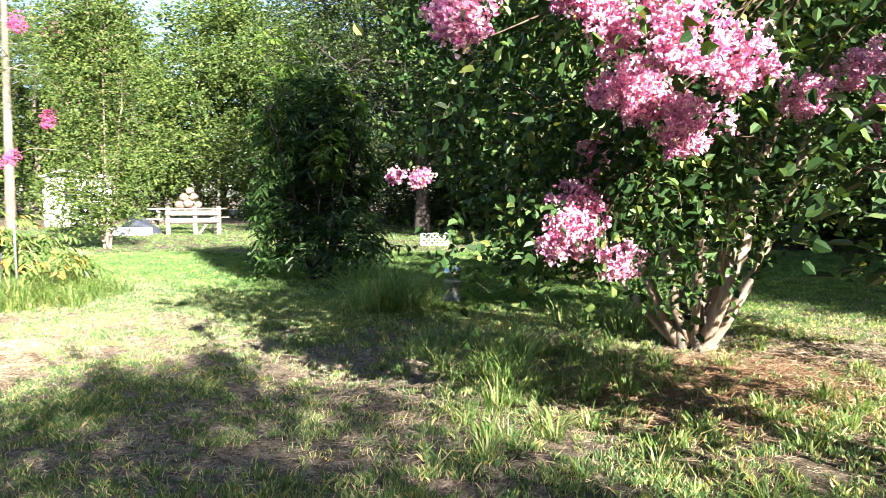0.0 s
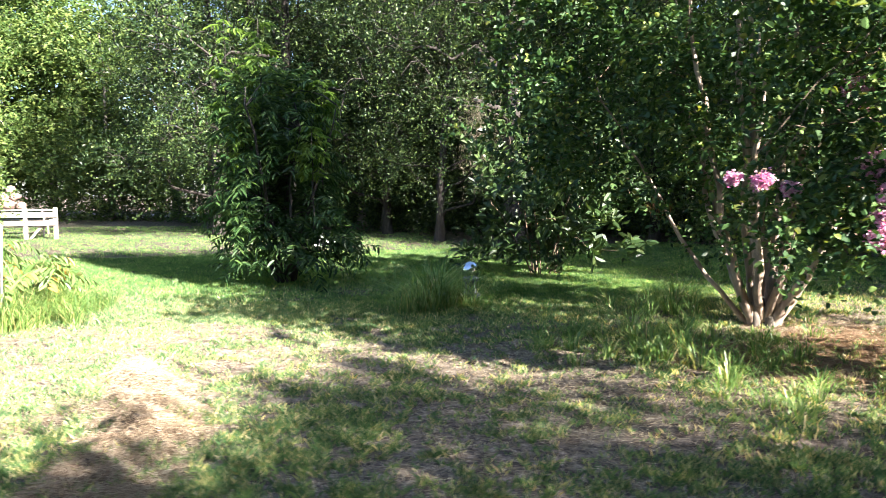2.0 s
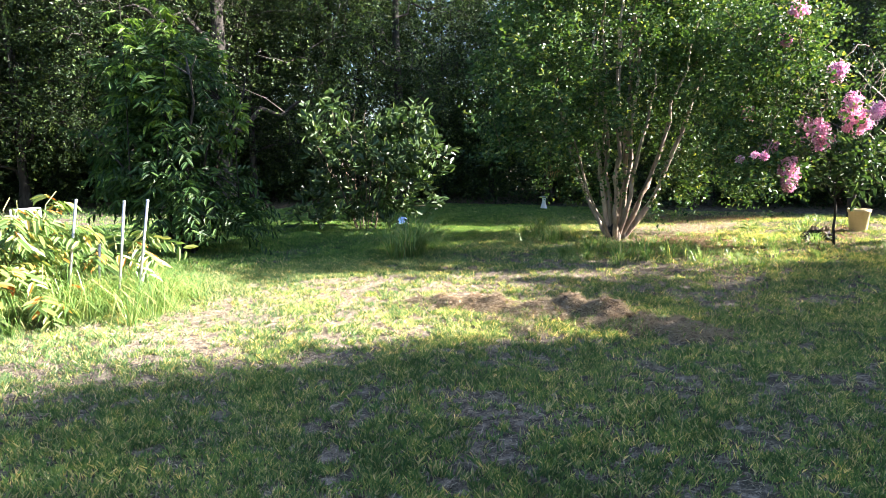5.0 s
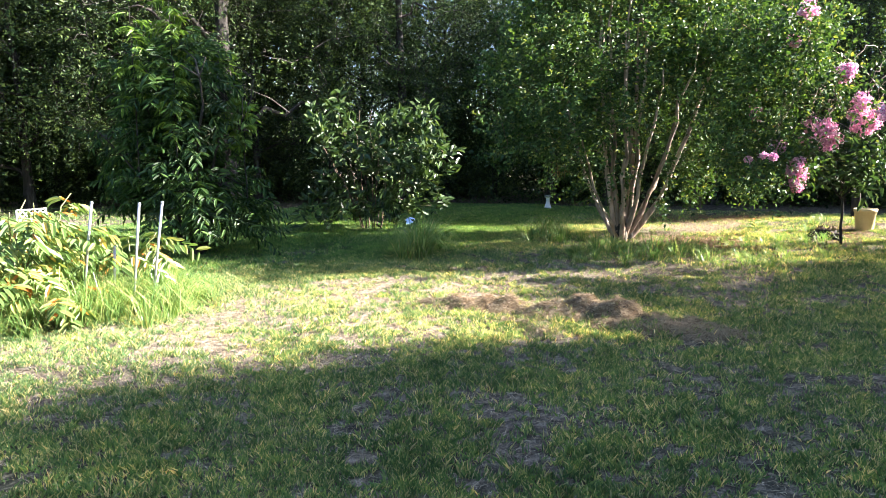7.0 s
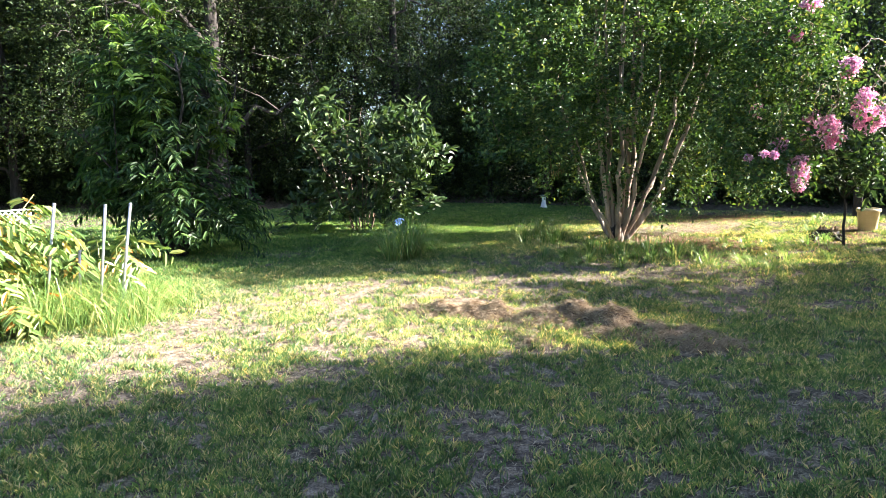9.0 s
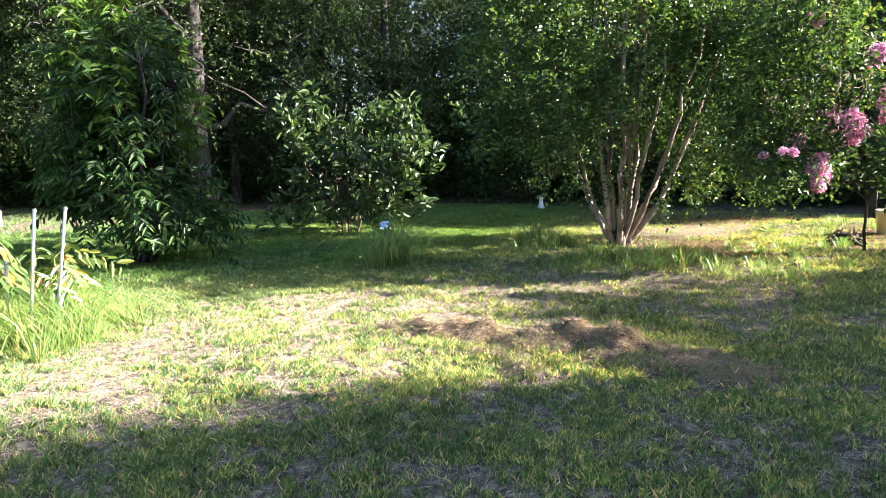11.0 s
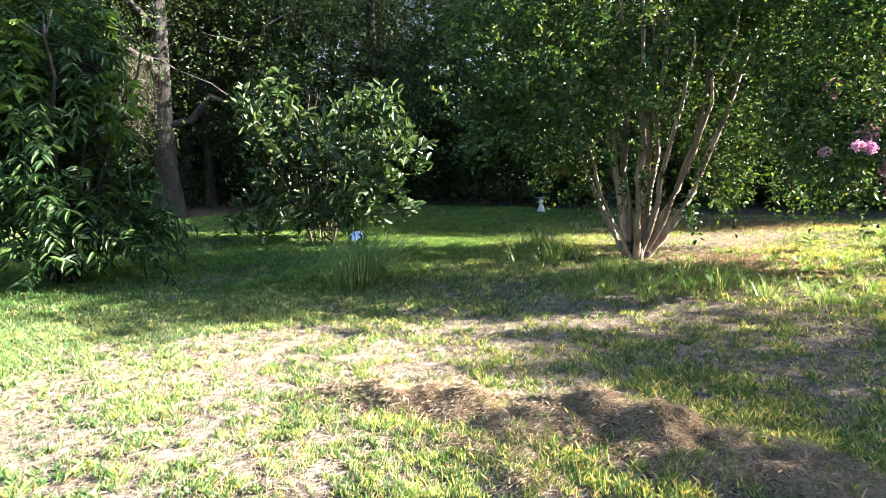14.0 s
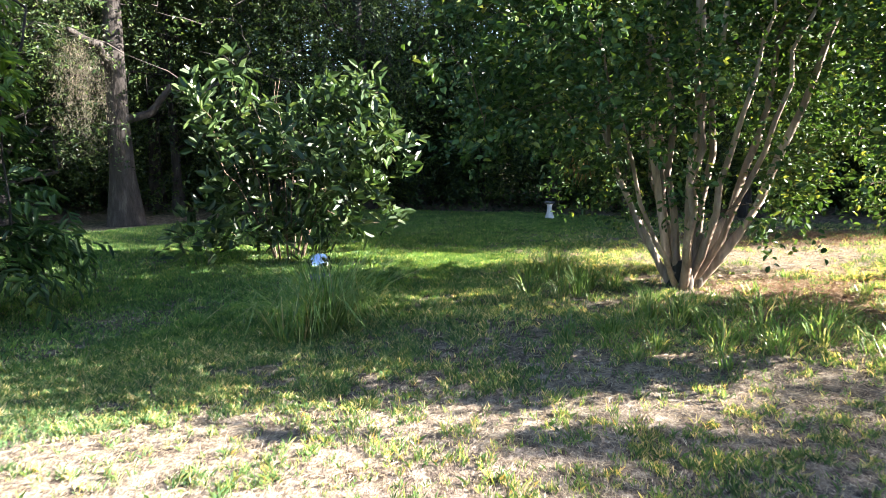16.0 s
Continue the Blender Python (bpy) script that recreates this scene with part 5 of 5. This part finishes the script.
def build_seedling():
    rng = np.random.default_rng(311)
    x, y = 2.75, 3.4
    s = thing("seedling", (x, y, gz(x, y)), "small seedling with a few broad light green leaves", "plant")
    part("stem", mesh_of("stem", *tube(bend((0, 0, -0.02), (0.01, 0, 0.2), rng, 4, 0, 0.02), np.linspace(0.006, 0.004, 4), 6), M_GREENSTEM, True), M_GREENSTEM, s)
    n = 9
    a = np.arange(n) * 2.4
    base = np.stack([0 * a, 0 * a, np.linspace(0.07, 0.21, n)], 1)
    v, f = leaves(base, np.stack([np.cos(a), np.sin(a), np.full(n, 0.45)], 1), np.tile([[0, 0, 1.0]], (n, 1)), np.linspace(0.17, 0.1, n), np.linspace(0.075, 0.04, n), 0.15, 0.25)
    part("foliage", mesh_of("foliage", v, f, M_BED), M_LONG, s, kind="stuff")


build_seedling()


def build_pot():
    x, y = 3.35, 2.02
    p = thing("flower_pot", (x, y, gz(x, y) - 0.02), "plain buff plastic flower pot standing on the ground", "pot")
    part("pot", lathe([(0.105, 0.0), (0.112, 0.01), (0.138, 0.285), (0.15, 0.287), (0.153, 0.33), (0.146, 0.334), (0.138, 0.328), (0.13, 0.27), (0.02, 0.262)], 28), M_POT, p)
    part("soil", lathe([(0.02, 0.266), (0.126, 0.272), (0.06, 0.285)], 18), M_SOIL, p, "dark potting soil")


build_pot()


def rock(rng, r, squash=(1, 1, 0.7)):
    bm = bmesh.new()
    bmesh.ops.create_icosphere(bm, subdivisions=3, radius=1.0)
    off = Vector(rng.uniform(-50, 50, 3))
    for v in bm.verts:
        k = 1 + 0.28 * noise.noise(v.co * 1.3 + off) + 0.1 * noise.noise(v.co * 4 + off)
        v.co = Vector((v.co.x * squash[0], v.co.y * squash[1], v.co.z * squash[2])) * k * r
    for fc in bm.faces:
        fc.smooth = True
    return bm


def build_stump():
    rng = np.random.default_rng(320)
    x, y = 2.6, 2.5
    s = thing("tree_stump", (x, y, gz(x, y) - 0.02), "low weathered brown stump with ragged top in the pine straw", "stump")
    t = np.linspace(0, 1, 7)
    v, f = tube(np.stack([0.02 * t, 0 * t, t * 0.13], 1), 0.14 * (1.3 - 0.45 * t), 16, 0.13, rng)
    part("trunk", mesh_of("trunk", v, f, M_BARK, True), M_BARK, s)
    for i in range(16):
        a = rng.uniform(0, 6.28)
        r = rng.uniform(0.03, 0.13)
        q = np.array([math.cos(a) * r, math.sin(a) * r, 0.08])
        tip = q + np.array([rng.normal(0, 0.03), rng.normal(0, 0.03), rng.uniform(0.05, 0.13)])
        v, f = tube(bend(q, tip, rng, 4, 0, 0.08), np.array([0.026, 0.024, 0.018, 0.006]), 6, 0.2, rng)
        part("splinter", mesh_of("splinter", v, f, M_TWIG), M_TWIG, s)
    for i in range(7):
        a = i * 0.9 + rng.normal(0, 0.2)
        q = np.array([math.cos(a), math.sin(a), 0])
        v, f = tube(bend(q * 0.1 + np.array([0, 0, 0.06]), q * rng.uniform(0.25, 0.4) + np.array([0, 0, 0.0]), rng, 5, 0.08, 0.06), np.linspace(0.035, 0.012, 5), 6, 0.12, rng)
        part("root", mesh_of("root", v, f, M_BARK, True), M_BARK, s)
    for x, y, r in ((3.05, 2.55, 0.09),):
        st = thing("garden_stone", (x, y, gz(x, y) + r * 0.3), "small rough brown stone in the pine straw", "stone")
        part("stone", rock(rng, r), M_STONE, st)


build_stump()


def build_marker():
    x, y = 6.6, 2.1
    m = thing("stone_post", (x, y, gz(x, y) - 0.05), "dark grey upright post in the shade of the wood", "post")
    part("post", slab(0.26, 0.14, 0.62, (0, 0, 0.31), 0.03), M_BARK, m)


build_marker()


def build_picnic_table():
    """Weathered picnic table with a bench and a rail of posts before it."""
    x, y = -8.15, 22.4
    t = thing("picnic_table", (x, y, gz(x, y)), "weathered grey wooden picnic table with benches in the sun", "picnic table", turn=6)
    for i in range(5):
        part("board", slab(2.3, 0.135, 0.038, (0, -0.30 + 0.15 * i, 0.74)), M_WOOD, t)
    for sy in (-0.72, 0.72):
        for k in (-0.075, 0.075):
            part("bench_board", slab(2.3, 0.135, 0.038, (0, sy + k, 0.44)), M_WOOD, t)
    for sx in (-0.85, 0.85):
        part("cross_rail", slab(0.04, 1.6, 0.09, (sx, 0, 0.375)), M_WOOD, t)
        part("top_rail", slab(0.04, 0.72, 0.09, (sx, 0, 0.675)), M_WOOD, t)
        for s in (-1, 1):
            part("leg", slab(0.04, 0.09, 0.86, (sx + 0.04, s * 0.42, 0.36), 0.005, (s * 30, 0, 0)), M_WOOD, t)
    r = thing("wooden_rail", (x + 0.45, y - 1.5, gz(x, y)), "low weathered rail of two boards on three posts", "rail", turn=2)
    for px in (-0.5, 0.3, 1.0):
        part("post", slab(0.10, 0.10, 0.86, (px, 0, 0.40)), M_WOOD, r)
    part("board", slab(1.6, 0.035, 0.14, (0.25, -0.07, 0.64)), M_WOOD, r)
    part("board", slab(1.6, 0.035, 0.12, (0.25, -0.07, 0.42)), M_WOOD, r)
    part("brace", slab(0.06, 0.05, 0.75, (0.62, 0.06, 0.30), 0.005, (0, 38, 0)), M_WOOD, r)
    rng = np.random.default_rng(330)
    k = thing("stone_pile", (x + 0.05, y, gz(x, y) + 0.76), "heap of rounded pinkish-brown stones on the picnic table", "stones")
    for px, pz, rr in ((-0.32, 0.12, 0.15), (-0.02, 0.14, 0.17), (0.27, 0.1, 0.13), (-0.16, 0.34, 0.15), (0.13, 0.36, 0.14), (0.03, 0.55, 0.13)):
        ob = part("stone", rock(rng, rr, (1, 0.9, 0.85)), M_STONE, k)
        ob.location = (px, rng.normal(0, 0.05), pz)
    c = thing("tarp_cover", (x - 1.2, y - 1.0, gz(x, y)), "slate-blue tarpaulin draped over a low peaked stack", "tarp")
    bm = bmesh.new()
    bmesh.ops.create_cone(bm, cap_ends=True, segments=18, radius1=0.62, radius2=0.06, depth=0.62, matrix=pose(0, 0, 0.31))
    bmesh.ops.subdivide_edges(bm, edges=bm.edges[:], cuts=3, use_grid_fill=True)
    for v in bm.verts:
        v.co += Vector((v.co.x, v.co.y, 0)) * (0.22 * noise.noise(v.co * 4.0)) + Vector((0, 0, 0.05 * noise.noise(v.co * 6.0) if v.co.z > 0.02 else 0))
        v.co.x *= 1.15
    part("sheet", bm, M_TARP, c)
    b = thing("planter_box", (x - 1.0, y - 1.95, gz(x, y)), "low white rectangular planter box on the grass", "planter")
    for at, sx, sy in (((0, -0.22, 0.11), 1.1, 0.03), ((0, 0.22, 0.11), 1.1, 0.03), ((-0.535, 0, 0.11), 0.03, 0.41), ((0.535, 0, 0.11), 0.03, 0.41)):
        part("side", slab(sx, sy, 0.24, at, 0.008), M_WHITE, b)
    part("soil", slab(1.03, 0.40, 0.05, (0, 0, 0.17), 0.01), M_SOIL, b)


build_picnic_table()


def build_shed():
    """Small white shed among the bushes."""
    x, y = -13.7, 26.4
    s = thing("garden_shed", (x, y, gz(x, y) - 0.02), "small white garden shed with low pitched roof, half hidden by bushes", "shed", turn=-8)
    w, d, h = 1.6, 1.6, 1.8
    for name, sx, sy, at in (("wall", w, 0.08, (0, -d / 2, h / 2)), ("wall", w, 0.08, (0, d / 2, h / 2)), ("wall", 0.08, d - 0.09, (-w / 2 + 0.04, 0, h / 2)), ("wall", 0.08, d - 0.09, (w / 2 - 0.04, 0, h / 2))):
        part(name, slab(sx, sy, h, at, 0.01), M_SHEDWALL, s)
    for i in range(8):
        part("siding_board", slab(w + 0.01, 0.022, 0.2, (0, -d / 2 - 0.048, 0.13 + i * 0.215), 0.006, (4, 0, 0)), M_SHEDWALL, s)
    for sgn in (-1, 1):
        part("roof", slab(w / 2 + 0.22, d + 0.3, 0.05, (sgn * (w / 4 + 0.03), 0, h + 0.16), 0.008, (0, sgn * 14, 0)), M_WHITE, s, "white metal roof panel")
    win = part("window", slab(0.62, 0.04, 0.5, (0.3, -d / 2 - 0.07, 1.15), 0.008), M_WHITE, s)
    part("pane", slab(0.5, 0.012, 0.38, (0.3, -d / 2 - 0.092, 1.15), 0.002), M_DARKGLASS, win, "dark window pane")


build_shed()
